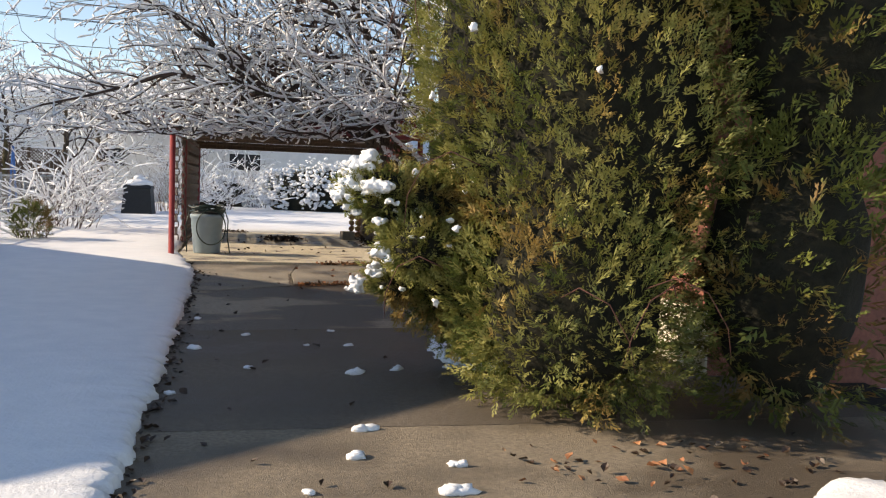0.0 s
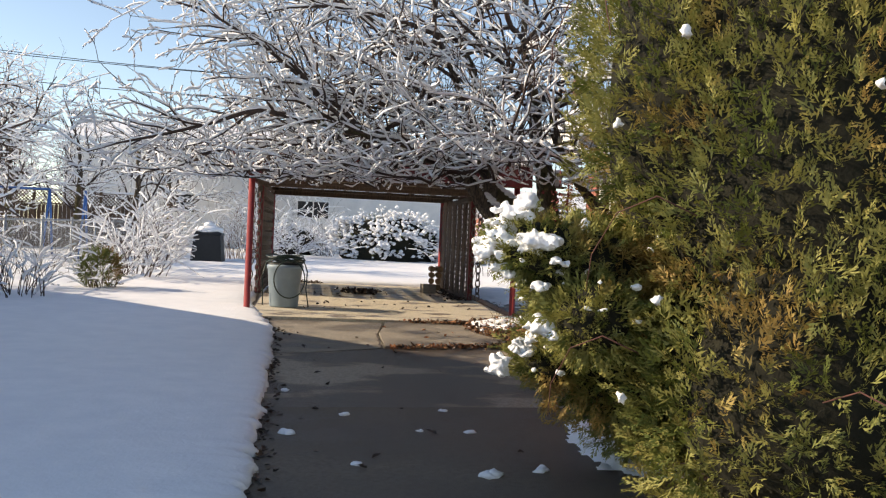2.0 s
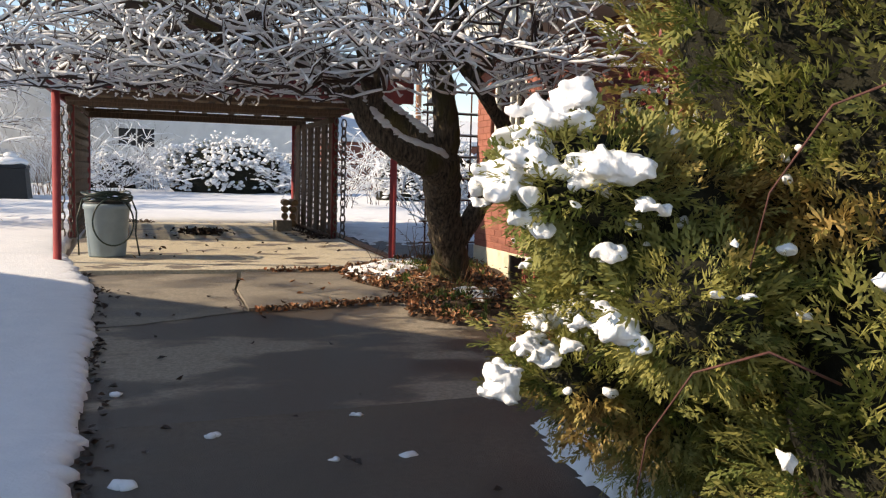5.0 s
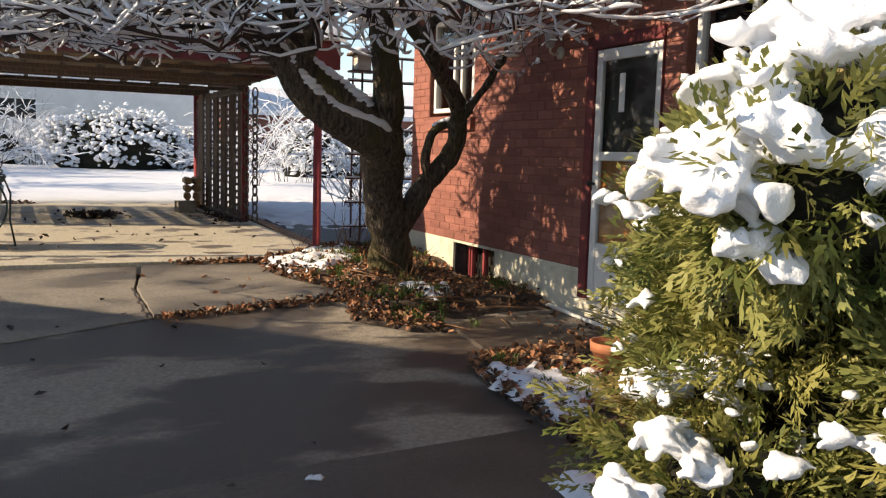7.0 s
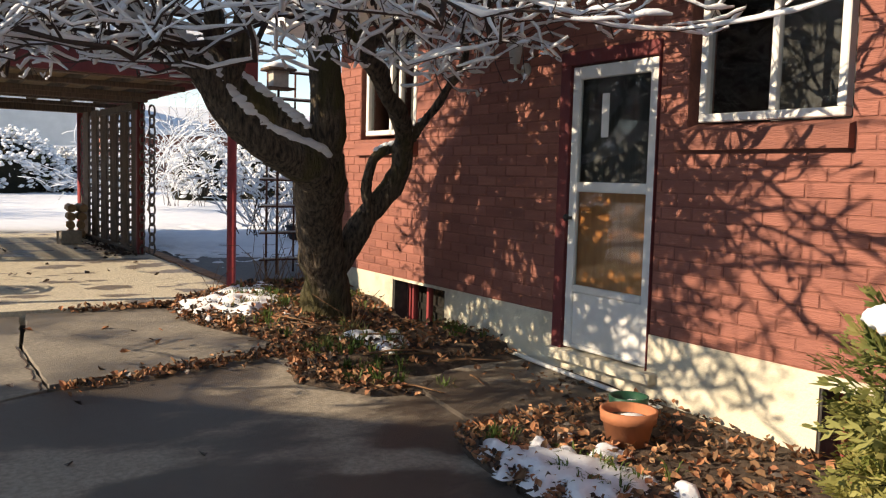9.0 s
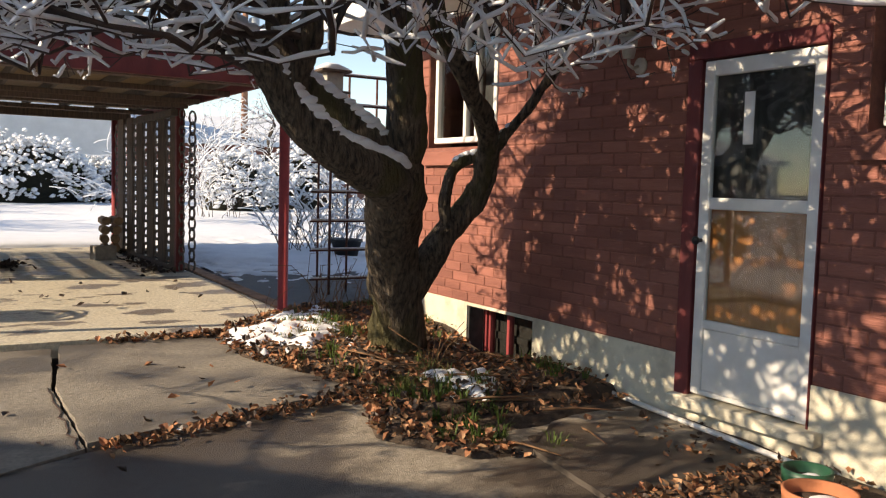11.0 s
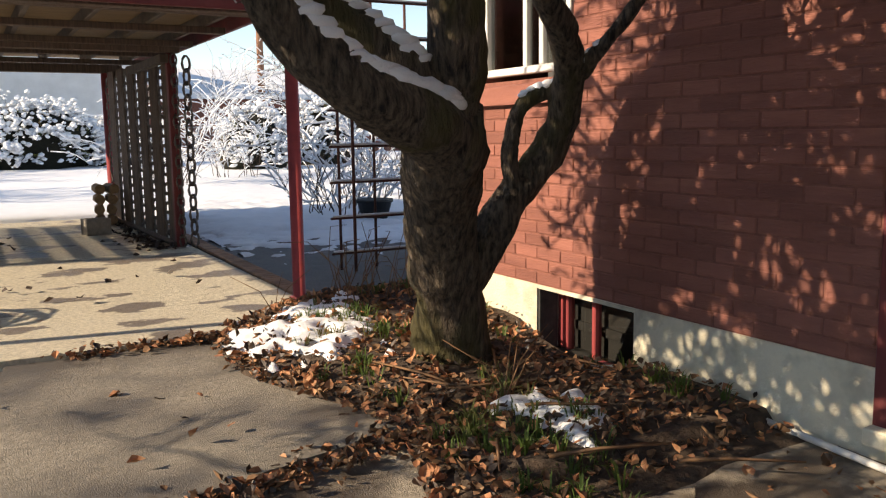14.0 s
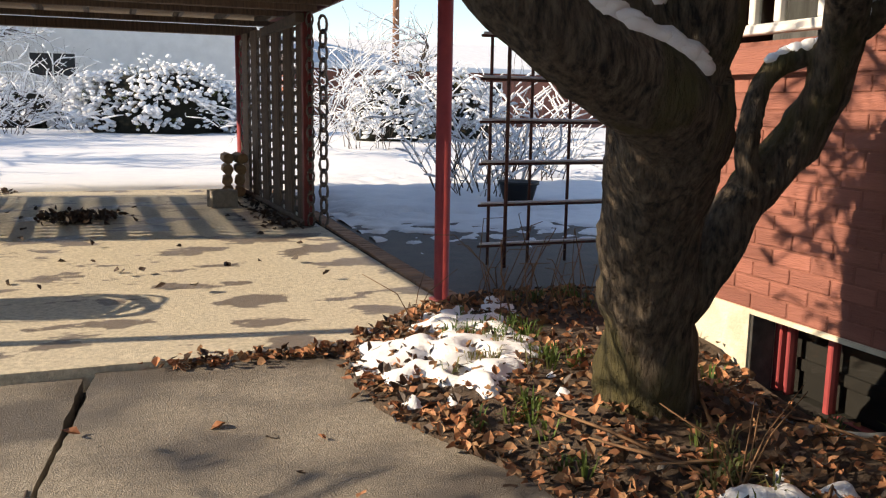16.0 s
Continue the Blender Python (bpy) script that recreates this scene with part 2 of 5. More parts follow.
def tube(pts, radii, sides=6, V=None, F=None, cap=True):
    """Adds a tapered tube along pts to the lists of vertices and faces."""
    pts = [Vector(p) for p in pts]
    start = len(V)
    up = Vector((0.13, 0.31, 0.94))
    for i, p in enumerate(pts):
        d = (pts[min(i + 1, len(pts) - 1)] - pts[max(i - 1, 0)])
        d = d.normalized() if d.length > 1e-7 else Vector((0, 0, 1))
        a = d.cross(up)
        if a.length < 0.15:
            a = d.cross(Vector((1, 0, 0)))
        a.normalize()
        b = d.cross(a)
        for k in range(sides):
            w = 2 * math.pi * k / sides
            V.append(p + float(radii[i]) * (math.cos(w) * a + math.sin(w) * b))
    for i in range(len(pts) - 1):
        for k in range(sides):
            q, r = start + i * sides, start + (i + 1) * sides
            F.append((q + k, q + (k + 1) % sides, r + (k + 1) % sides, r + k))
    if cap:
        F.append(tuple(start + k for k in range(sides))[::-1])
        F.append(tuple(start + (len(pts) - 1) * sides + k for k in range(sides)))


def tubes(name, lines, mat, sides=6, smooth=True):
    V, F = [], []
    for pts, radii in lines:
        radii = radii if isinstance(radii, (list, tuple)) else [radii] * len(pts)
        tube(pts, radii, sides, V, F)
    return mesh_of(V, F, mat, name, smooth)


def lathe(profile, mat, sides=24, name="lathe"):
    """A turned shape from (radius, height) pairs."""
    V, F = [], []
    for r, z in profile:
        V += [(r * math.cos(2 * math.pi * k / sides), r * math.sin(2 * math.pi * k / sides), z) for k in range(sides)]
    for i in range(len(profile) - 1):
        for k in range(sides):
            a, b = i * sides + k, i * sides + (k + 1) % sides
            F.append((a, b, b + sides, a + sides))
    F.append(tuple(range(sides))[::-1])
    F.append(tuple(range((len(profile) - 1) * sides, len(profile) * sides)))
    return mesh_of(V, F, mat, name, True)


def smooth_line(pts, n=4):
    """Catmull-Rom points through rows of (x, y, z, radius)."""
    P = [np.array(p, float) for p in pts]
    P = [2 * P[0] - P[1]] + P + [2 * P[-1] - P[-2]]
    out = []
    for i in range(1, len(P) - 2):
        for k in range(n):
            t = k / n
            a, b, c, d = P[i - 1:i + 3]
            out.append(0.5 * (2 * b + (c - a) * t + (2 * a - 5 * b + 4 * c - d) * t * t + (3 * b - a - 3 * c + d) * t ** 3))
    out.append(P[-2])
    return out


def lump(center, size, seed, V, F, level=2, rough=0.35):
    """Adds an uneven rounded lump."""
    bm = bmesh.new()
    bmesh.ops.create_icosphere(bm, subdivisions=level, radius=1)
    s = len(V)
    for v in bm.verts:
        p = v.co.copy()
        k = 1 + rough * noise.noise(p * 1.3 + Vector((seed * 3.7, seed, 0))) + 0.5 * rough * noise.noise(p * 3.1 + Vector((0, seed * 2.1, 0)))
        V.append(Vector(center) + Vector((p.x * size[0] * k, p.y * size[1] * k, p.z * size[2] * k)))
    F += [tuple(s + v.index for v in f.verts) for f in bm.faces]
    bm.free()


def snow_sheet(name, x0, x1, y0, y1, step, thick, shape, seed, lift=0.0, base=None, **tags):
    """A sheet of lying snow: thick where shape(x, y) is above 0, with a ragged, rounded rim."""
    nx, ny = int((x1 - x0) / step) + 1, int((y1 - y0) / step) + 1
    V, idx, F = [], {}, []
    H = np.zeros((nx, ny))
    for i in range(nx):
        for j in range(ny):
            x, y = x0 + i * step, y0 + j * step
            H[i, j] = shape(x, y) + 0.5 * noise.noise(Vector((x * 3, y * 3, seed))) + 0.35 * noise.noise(Vector((x * 8, y * 8, seed + 5)))
    def vert(i, j):
        if (i, j) not in idx:
            x, y = x0 + i * step, y0 + j * step
            h = H[i, j]
            g = base(x, y) if base else gz(y)
            z = g + lift + (thick * min(1.0, math.sqrt(max(h, 0) * 1.6)) * (1 + 0.25 * noise.noise(Vector((x * 5, y * 5, seed + 9)))) if h > 0 else -0.02)
            idx[i, j] = len(V)
            V.append((x + 0.3 * step * noise.noise(Vector((x * 40, y * 40, 1))), y + 0.3 * step * noise.noise(Vector((x * 40, y * 40, 7))), z))
        return idx[i, j]
    for i in range(nx - 1):
        for j in range(ny - 1):
            if max(H[i, j], H[i + 1, j], H[i, j + 1], H[i + 1, j + 1]) > 0:
                F.append((vert(i, j), vert(i + 1, j), vert(i + 1, j + 1), vert(i, j + 1)))
    return put(name, mesh_of(V, F, SNOW, name, True), **tags)


# ---- ground ----
xs = np.concatenate([[-2000, -300, -80], np.arange(-40, 41, 4), [80, 300, 2000]])
ys = np.concatenate([[-2000, -300, -60, -30], np.arange(-12, 61, 3), [100, 300, 2000]])
V = [(x, y, gz(y) - 0.13) for x in xs for y in ys]
F = [(i * len(ys) + j, (i + 1) * len(ys) + j, (i + 1) * len(ys) + j + 1, i * len(ys) + j + 1) for i in range(len(xs) - 1) for j in range(len(ys) - 1)]
put("ground", mesh_of(V, F, SNOW, "ground"), label="snow-covered ground reaching the horizon", category="ground", kind="structure")


def sheet(name, outline_l, outline_r, y0, y1, mat, lift, step=0.25, thick=0.14, bumpy=0.006, **tags):
    """A slab between two edge lines x = f(y), that follows the ground, with real thickness."""
    n = max(2, int((y1 - y0) / step))
    m = 10
    V, F = [], []
    for j in range(n + 1):
        y = y0 + (y1 - y0) * j / n
        a, b = outline_l(y), outline_r(y)
        for i in range(m + 1):
            x = a + (b - a) * i / m
            V.append((x, y, gz(y) + lift + bumpy * noise.noise(Vector((x * 1.1, y * 1.1, 2)))))
    W = m + 1
    F = [(j * W + i, j * W + i + 1, (j + 1) * W + i + 1, (j + 1) * W + i) for j in range(n) for i in range(m)]
    rim = [i for i in range(W)] + [j * W + m for j in range(1, n + 1)] + [n * W + i for i in range(m - 1, -1, -1)] + [j * W for j in range(n - 1, 0, -1)]
    k = len(V)
    V += [(V[r][0], V[r][1], V[r][2] - thick) for r in rim]
    for q in range(len(rim)):
        p = (q + 1) % len(rim)
        F.append((rim[q], k + q, k + p, rim[p]))
    return put(name, mesh_of(V, F, mat, name), **tags)


def wob(y, s, amp=0.012):
    return amp * noise.noise(Vector((y * 6, s, 0))) + amp * 0.6 * noise.noise(Vector((y * 19, s, 3)))


def slab(name, corners, mat, lift, seed, ragged=0.012, **tags):
    """A concrete slab with the given plan corners, ragged edges and its own level."""
    P = []
    for a, b in zip(corners, corners[1:] + corners[:1]):
        a, b = Vector((*a, 0)), Vector((*b, 0))
        n = max(1, int((b - a).length / 0.06))
        side = Vector((-(b - a).y, (b - a).x, 0)).normalized()
        for k in range(n):
            P.append(a + (b - a) * k / n + side * ragged * (noise.noise(Vector((k * 0.35 + a.x * 7, a.y * 5, seed))) + 0.7 * noise.noise(Vector((k * 1.1, a.x, seed + 4)))) * (1 if k else 0))
    bm = bmesh.new()
    top = [bm.verts.new((p.x, p.y, gz(p.y) + lift)) for p in P]
    bm.faces.new(top)
    bmesh.ops.triangulate(bm, faces=bm.faces[:])
    low = [bm.verts.new((p.x, p.y, gz(p.y) + lift - 0.14)) for p in P]
    for i in range(len(P)):
        j = (i + 1) % len(P)
        bm.faces.new((top[i], low[i], low[j], top[j]))
    bmesh.ops.recalc_face_normals(bm, faces=bm.faces[:])
    me = bpy.data.meshes.new(name)
    bm.to_mesh(me)
    bm.free()
    me.materials.append(mat)
    return put(name, me, **tags)


span("ground_under_paving", (-1.45, -3, -0.25), (4.6, 4, -0.09), DIRT_GAP, bevel=0, label="dark soil in the joints of the paving", category="soil", kind="structure")
sheet("soil", lambda y: -1.5, lambda y: 5.2, 3.9, 22.6, DIRT_GAP, -0.075, thick=0.05, label="dark soil in the cracks between slabs", category="soil", kind="structure")
ROAD = dict(label="damp brown concrete driveway slab with stains", category="driveway", kind="structure")
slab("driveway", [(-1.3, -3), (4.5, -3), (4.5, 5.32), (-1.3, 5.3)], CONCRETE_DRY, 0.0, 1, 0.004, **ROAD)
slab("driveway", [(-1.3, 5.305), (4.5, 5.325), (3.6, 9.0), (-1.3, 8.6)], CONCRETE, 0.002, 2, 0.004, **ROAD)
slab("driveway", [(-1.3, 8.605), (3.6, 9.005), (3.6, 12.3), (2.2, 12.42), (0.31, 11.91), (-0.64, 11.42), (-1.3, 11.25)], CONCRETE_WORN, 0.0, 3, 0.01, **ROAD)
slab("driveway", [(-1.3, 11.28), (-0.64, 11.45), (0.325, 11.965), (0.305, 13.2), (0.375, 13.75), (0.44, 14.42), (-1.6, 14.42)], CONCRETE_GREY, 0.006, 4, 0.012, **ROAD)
slab("driveway", [(0.34, 11.99), (2.12, 12.44), (2.2, 13.4), (1.85, 14.40), (0.50, 14.42), (0.42, 13.75), (0.33, 13.2)], CONCRETE_GREY, 0.026, 5, 0.014,
     label="lifted grey concrete slab with a broken edge", category="driveway", kind="structure")
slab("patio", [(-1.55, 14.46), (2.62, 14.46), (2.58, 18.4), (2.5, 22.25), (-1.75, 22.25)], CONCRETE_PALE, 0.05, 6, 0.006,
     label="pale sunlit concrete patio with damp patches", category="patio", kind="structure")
slab("door_pad", [(2.35, 10.22), (3.6, 10.25), (3.6, 11.5), (2.85, 11.3), (2.45, 10.95)], CONCRETE_WORN, 0.03, 8, 0.01,
     label="small concrete pad before the back door", category="paving", kind="structure")


# snow over the lawn: its edge along the driveway
def lawn_edge(y):
    e = float(np.interp(y, (-4, 4.4, 6.5, 10.7, 13, 14.8, 16.5, 22, 23), (-0.68, -0.72, -0.80, -0.98, -1.10, -1.40, -1.75, -1.95, -1.95)))
    return e + 0.05 * noise.noise(Vector((y * 2.2, 3, 1))) + 0.07 * noise.noise(Vector((y * 7, 8, 1))) + 0.06 * noise.noise(Vector((y * 19, 2, 4)))


def snow_lawn():
    V, F = [], []
    rows = list(np.arange(-3, 22.9, 0.035))
    prof = [(0.0, -0.03), (-0.004, 0.035), (-0.025, 0.06), (-0.07, 0.078), (-0.16, 0.09), (-0.4, 0.10), (-0.9, 0.105), (-1.8, 0.11), (-3.2, 0.115), (-5.5, 0.12), (-9, 0.12), (-25, 0.12)]
    for y in rows:
        e = lawn_edge(y)
        for k, (dx, h) in enumerate(prof):
            x = e + dx
            lumpy = 0.02 * noise.noise(Vector((x * 1.1, y * 1.1, 5))) + 0.006 * noise.noise(Vector((x * 5, y * 5, 6)))
            V.append((x + (0.03 * noise.noise(Vector((y * 15, k, 9))) if 0 < k < 4 else 0), y, gz(y) + h + (lumpy if k > 1 else 0)))
    W = len(prof)
    F = [(j * W + i, j * W + i + 1, (j + 1) * W + i + 1, (j + 1) * W + i) for j in range(len(rows) - 1) for i in range(W - 1)]
    return put("snow_lawn", mesh_of(V, F, SNOW, "snow_lawn", True), label="smooth snow over the lawn, ragged along the driveway", category="snow", kind="structure")


snow_lawn()


def back_lawn():
    xs, ys = np.arange(-27, 30.1, 0.5), np.concatenate([[22.85, 22.9, 23.0], np.arange(23.3, 46, 0.5)])
    V = []
    for x in xs:
        for y in ys:
            h = (-0.12 if y < 22.88 else 0.06 if y < 22.95 else 0.10)
            V.append((x, y - (0.4 if y < 23.05 else 0) + 0.12 * noise.noise(Vector((x, 1, 2))), gz(y) + h + 0.05 * noise.noise(Vector((x * 0.7, y * 0.7, 3)))))
    n = len(ys)
    F = [(i * n + j, (i + 1) * n + j, (i + 1) * n + j + 1, i * n + j + 1) for i in range(len(xs) - 1) for j in range(n - 1)]
    return put("snow_lawn", mesh_of(V, F, SNOW, "back_lawn", True), label="sunlit snow over the back lawn", category="snow", kind="structure")


back_lawn()
snow_sheet("snow_lawn", 2.75, 9.0, 18.6, 23.6, 0.09, 0.13, lambda x, y: min(1.2, (x - 2.85) * 1.4, (y - 18.9) * 1.3, 1.2), 3, label="snow at the edge of the back patio", category="snow", kind="structure")


# ---- neighbouring house that shades the driveway ----
def shade_house():
    h = group_at("neighbour_house", Matrix.Translation((-9.0, 0, 0)), label="plain neighbouring house with a gable roof", category="house")
    prof = [(3.0, -0.5), (17.2, -0.5), (17.2, 2.2), (11.9, 5.55), (10.2, 5.75), (8.4, 5.5), (3.0, 2.4)]
    V = [(0, y, z) for y, z in prof] + [(-9, y, z) for y, z in prof]
    n = len(prof)
    F = [tuple(range(n))[::-1], tuple(range(n, 2 * n))] + [(i, (i + 1) % n, (i + 1) % n + n, i + n) for i in range(n)]
    put("wall", mesh_of(V, F, STUCCO, "wall"), None, h)
    V = [(0.25, y, z + 0.02) for y, z in prof[2:]] + [(-9.3, y, z + 0.02) for y, z in prof[2:]]
    V += [(x, y, z + 0.15) for x, y, z in V]
    m = 5
    F = [(i, i + 1, i + 1 + m, i + m) for i in range(m - 1)] + [(2 * m + i, 2 * m + i + 1, 2 * m + i + 1 + m, 2 * m + i + m) for i in range(m - 1)]
    F += [(i, i + 1, 2 * m + i + 1, 2 * m + i) for i in range(m - 1)]
    put("roof", mesh_of(V, F, SNOW, "roof"), None, h)


shade_house()

# ---- brick house ----
WX = 3.65          # outer face of the brick wall
SOUTH, NORTH = 6.6, 14.75
DOOR = (10.14, 10.96, 0.49, 2.50)
OPENINGS = [(10.125, 11.08, 0.43, 2.61), (8.82, 9.90, 2.03, 3.14), (13.14, 14.26, 2.06, 3.14)]
WELLS = [(12.56, 13.50, 0.05, 0.69), (7.9, 8.90, 0.05, 0.64)]


def wall_with_holes(name, y0, y1, z0, z1, x0, x1, holes, mat, parent=None, **tags):
    """A wall in the y-z plane, cut in cells so that the openings go right through."""
    ysn = sorted({y0, y1, *[v for h in holes for v in h[:2] if y0 < v < y1]})
    zsn = sorted({z0, z1, *[v for h in holes for v in h[2:] if z0 < v < z1]})
    bm = bmesh.new()
    for a, b in zip(ysn, ysn[1:]):
        for c, d in zip(zsn, zsn[1:]):
            m = ((a + b) / 2, (c + d) / 2)
            if any(h[0] < m[0] < h[1] and h[2] < m[1] < h[3] for h in holes):
                continue
            r = bmesh.ops.create_cube(bm, size=1)["verts"]
            bmesh.ops.scale(bm, vec=(x1 - x0, b - a, d - c), verts=r)
            bmesh.ops.translate(bm, vec=((x0 + x1) / 2, (a + b) / 2, (c + d) / 2), verts=r)
    bmesh.ops.remove_doubles(bm, verts=bm.verts, dist=0.0005)
    seen = {}
    for f in bm.faces:
        seen.setdefault(tuple(round(v, 3) for v in f.calc_center_median()), []).append(f)
    bmesh.ops.delete(bm, geom=[f for fs in seen.values() if len(fs) > 1 for f in fs], context="FACES")
    bmesh.ops.recalc_face_normals(bm, faces=bm.faces[:])
    me = bpy.data.meshes.new(name)
    bm.to_mesh(me)
    bm.free()
    me.materials.append(mat)
    return put(name, me, None, parent, **tags)


wall = wall_with_holes("wall_west", SOUTH, NORTH - 0.01, 0.715, 3.2, WX + 0.007, WX + 0.24, OPENINGS, MORTAR,
                       label="red brick wall of the house in running bond", category="wall", kind="structure")
wall_with_holes("foundation", SOUTH, NORTH, -0.3, 0.715, WX - 0.004, WX + 0.24, WELLS + [OPENINGS[0]], CREAM,
                label="cream-painted concrete foundation under the brick", category="foundation", kind="structure")
span("wall_north", (WX + 0.012, NORTH - 0.24, -0.3), (11, NORTH - 0.012, 3.2), MORTAR, bevel=0, label="red brick end wall of the house", category="wall", kind="structure")
span("wall_east", (10.8, SOUTH, -0.3), (11.0, NORTH - 0.25, 3.2), MORTAR, bevel=0, label="plain rear wall of the house", category="wall", kind="structure")
span("wall_south", (WX + 0.02, SOUTH, -0.3), (10.79, SOUTH + 0.2, 3.2), MORTAR, bevel=0, label="plain end wall of the house", category="wall", kind="structure")
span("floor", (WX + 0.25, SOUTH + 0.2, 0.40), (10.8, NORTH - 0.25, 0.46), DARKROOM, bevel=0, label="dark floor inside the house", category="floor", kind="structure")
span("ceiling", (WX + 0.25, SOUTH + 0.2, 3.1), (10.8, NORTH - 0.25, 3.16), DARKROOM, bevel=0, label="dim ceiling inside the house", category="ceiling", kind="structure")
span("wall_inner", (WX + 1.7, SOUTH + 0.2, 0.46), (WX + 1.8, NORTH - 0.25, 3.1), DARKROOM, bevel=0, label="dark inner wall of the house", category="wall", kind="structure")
span("soffit", (WX - 0.62, SOUTH, 3.2), (WX + 0.3, NORTH + 0.55, 3.24), WHITE, bevel=0, label="white painted soffit under the eaves", category="soffit", kind="structure")
span("fascia", (WX - 0.66, SOUTH, 3.2), (WX - 0.62, NORTH + 0.55, 3.40), WHITE, label="white eaves fascia board", category="trim", kind="structure")
V = [(WX - 0.72, SOUTH, 3.40), (WX - 0.72, NORTH + 0.6, 3.40), (7.4, NORTH + 0.6, 4.7), (7.4, SOUTH, 4.7), (11.3, NORTH + 0.6, 3.4), (11.3, SOUTH, 3.4)]
V += [(x, y, z + 0.2) for x, y, z in V]
put("roof", mesh_of(V, [(0, 1, 2, 3), (3, 2, 4, 5), (6, 9, 8, 7), (9, 11, 10, 8), (0, 6, 7, 1), (4, 10, 11, 5), (1, 7, 8, 2), (2, 8, 10, 4), (0, 3, 9, 6), (3, 5, 11, 9)], SNOW, "roof"),
    label="low house roof under thick snow", category="roof", kind="structure")


def framed_window(name, y0, y1, z0, z1, mullions, label, mat=WHITE, depth=0.06):
    w = group_at(name, Matrix.Translation((WX + depth, 0, 0)), label=label, category="window", kind="structure")
    t = 0.05
    for a, b, c, d in ((y0, y1, z0, z0 + t), (y0, y1, z1 - t, z1), (y0, y0 + t, z0 + t, z1 - t), (y1 - t, y1, z0 + t, z1 - t)):
        span("frame", (-0.03, a, c), (0.04, b, d), mat, w)
    for m in mullions:
        span("mullion", (-0.022, m - 0.022, z0 + t), (0.03, m + 0.022, z1 - t), mat, w)
    pane = span("pane", (0.008, y0 + t, z0 + t), (0.014, y1 - t, z1 - t), PANE, w, bevel=0)
    pane.visible_shadow = False
    return w


framed_window("window_1", 8.88, 9.84, 2.07, 3.12, [9.33], "white-framed sliding window with dark glass in the brick wall")
framed_window("window_2", 13.2, 14.2, 2.10, 3.12, [13.7, 13.52], "white-framed sliding window with reflections behind the tree")
for y0, y1 in ((8.8, 9.95), (13.1, 14.3)):
    V = [(WX - 0.05, y0, 1.90), (WX + 0.1, y0, 1.90), (WX + 0.1, y0, 2.065), (WX - 0.05, y0, 2.02)]
    V += [(x, y1, z) for x, _, z in V]
    put("window_sill", mesh_of(V, [(0, 1, 2, 3), (7, 6, 5, 4), (0, 4, 5, 1), (2, 6, 7, 3), (0, 3, 7, 4), (1, 5, 6, 2)], BRICK, "sill"), label="sloping red brick window sill", category="sill", kind="structure")
    span("curtain", (WX + 0.45, y0 - 0.2, 1.9), (WX + 0.48, y1 - 0.3, 3.09), CURTAIN, label="grey curtain hanging inside the window", category="curtain", kind="structure")


def back_door():
    y0, y1, z0, z1 = DOOR
    d = group_at("door_1", Matrix.Translation((WX + 0.02, 0, 0)), label="white aluminium storm door, closed, with two glass panes", category="door", kind="structure")
    for a, b, c, e in ((y0 - 0.013, y1 + 0.12, z1 + 0.012, z1 + 0.11), (y1 + 0.012, y1 + 0.12, 0.43, z1 + 0.012), (y0 - 0.013, y0 - 0.003, 0.43, z1 + 0.012)):
        span("casing", (-0.035, a, c), (0.2, b, e), REDWOOD, d)
    span("threshold", (-0.10, y0 - 0.1, 0.40), (0.2, y1 + 0.12, 0.475), CREAM, d)
    s = 0.075
    for a, b, c, e in ((y0, y0 + s, z0, z1), (y1 - s, y1, z0, z1), (y0 + s, y1 - s, z1 - 0.09, z1), (y0 + s, y1 - s, 1.62, 1.69), (y0 + s, y1 - s, 0.90, 0.95), (y0 + s, y1 - s, z0, z0 + 0.03)):
        span("rail", (-0.02, a, c), (0.02, b, e), WHITE, d)
    span("kick_panel", (-0.008, y0 + s, z0 + 0.03), (0.012, y1 - s, 0.90), WHITE, d)
    for c, e in ((1.69, z1 - 0.09), (0.95, 1.62)):
        p = span("pane", (0.0, y0 + s, c), (0.005, y1 - s, e), PANE, d, bevel=0)
        p.visible_shadow = False
    put("handle", lathe([(0.012, 0), (0.012, 0.03), (0.024, 0.04), (0.026, 0.055), (0.015, 0.065)], BLACK, 12), pose(-0.02, y1 - 0.035, 1.43, 0, -90, 0), d, label="black knob")
    span("notice", (-0.003, y1 - 0.36, 2.0), (-0.0005, y1 - 0.29, 2.30), WHITE, d, bevel=0, label="narrow strip of white paper")
    # inner wooden door behind the glass
    span("inner_door", (0.03, y0 + 0.01, 0.48), (0.07, y1 - 0.01, 1.655), ORANGEWOOD, d)
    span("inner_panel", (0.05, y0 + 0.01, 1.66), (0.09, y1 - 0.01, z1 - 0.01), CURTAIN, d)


back_door()


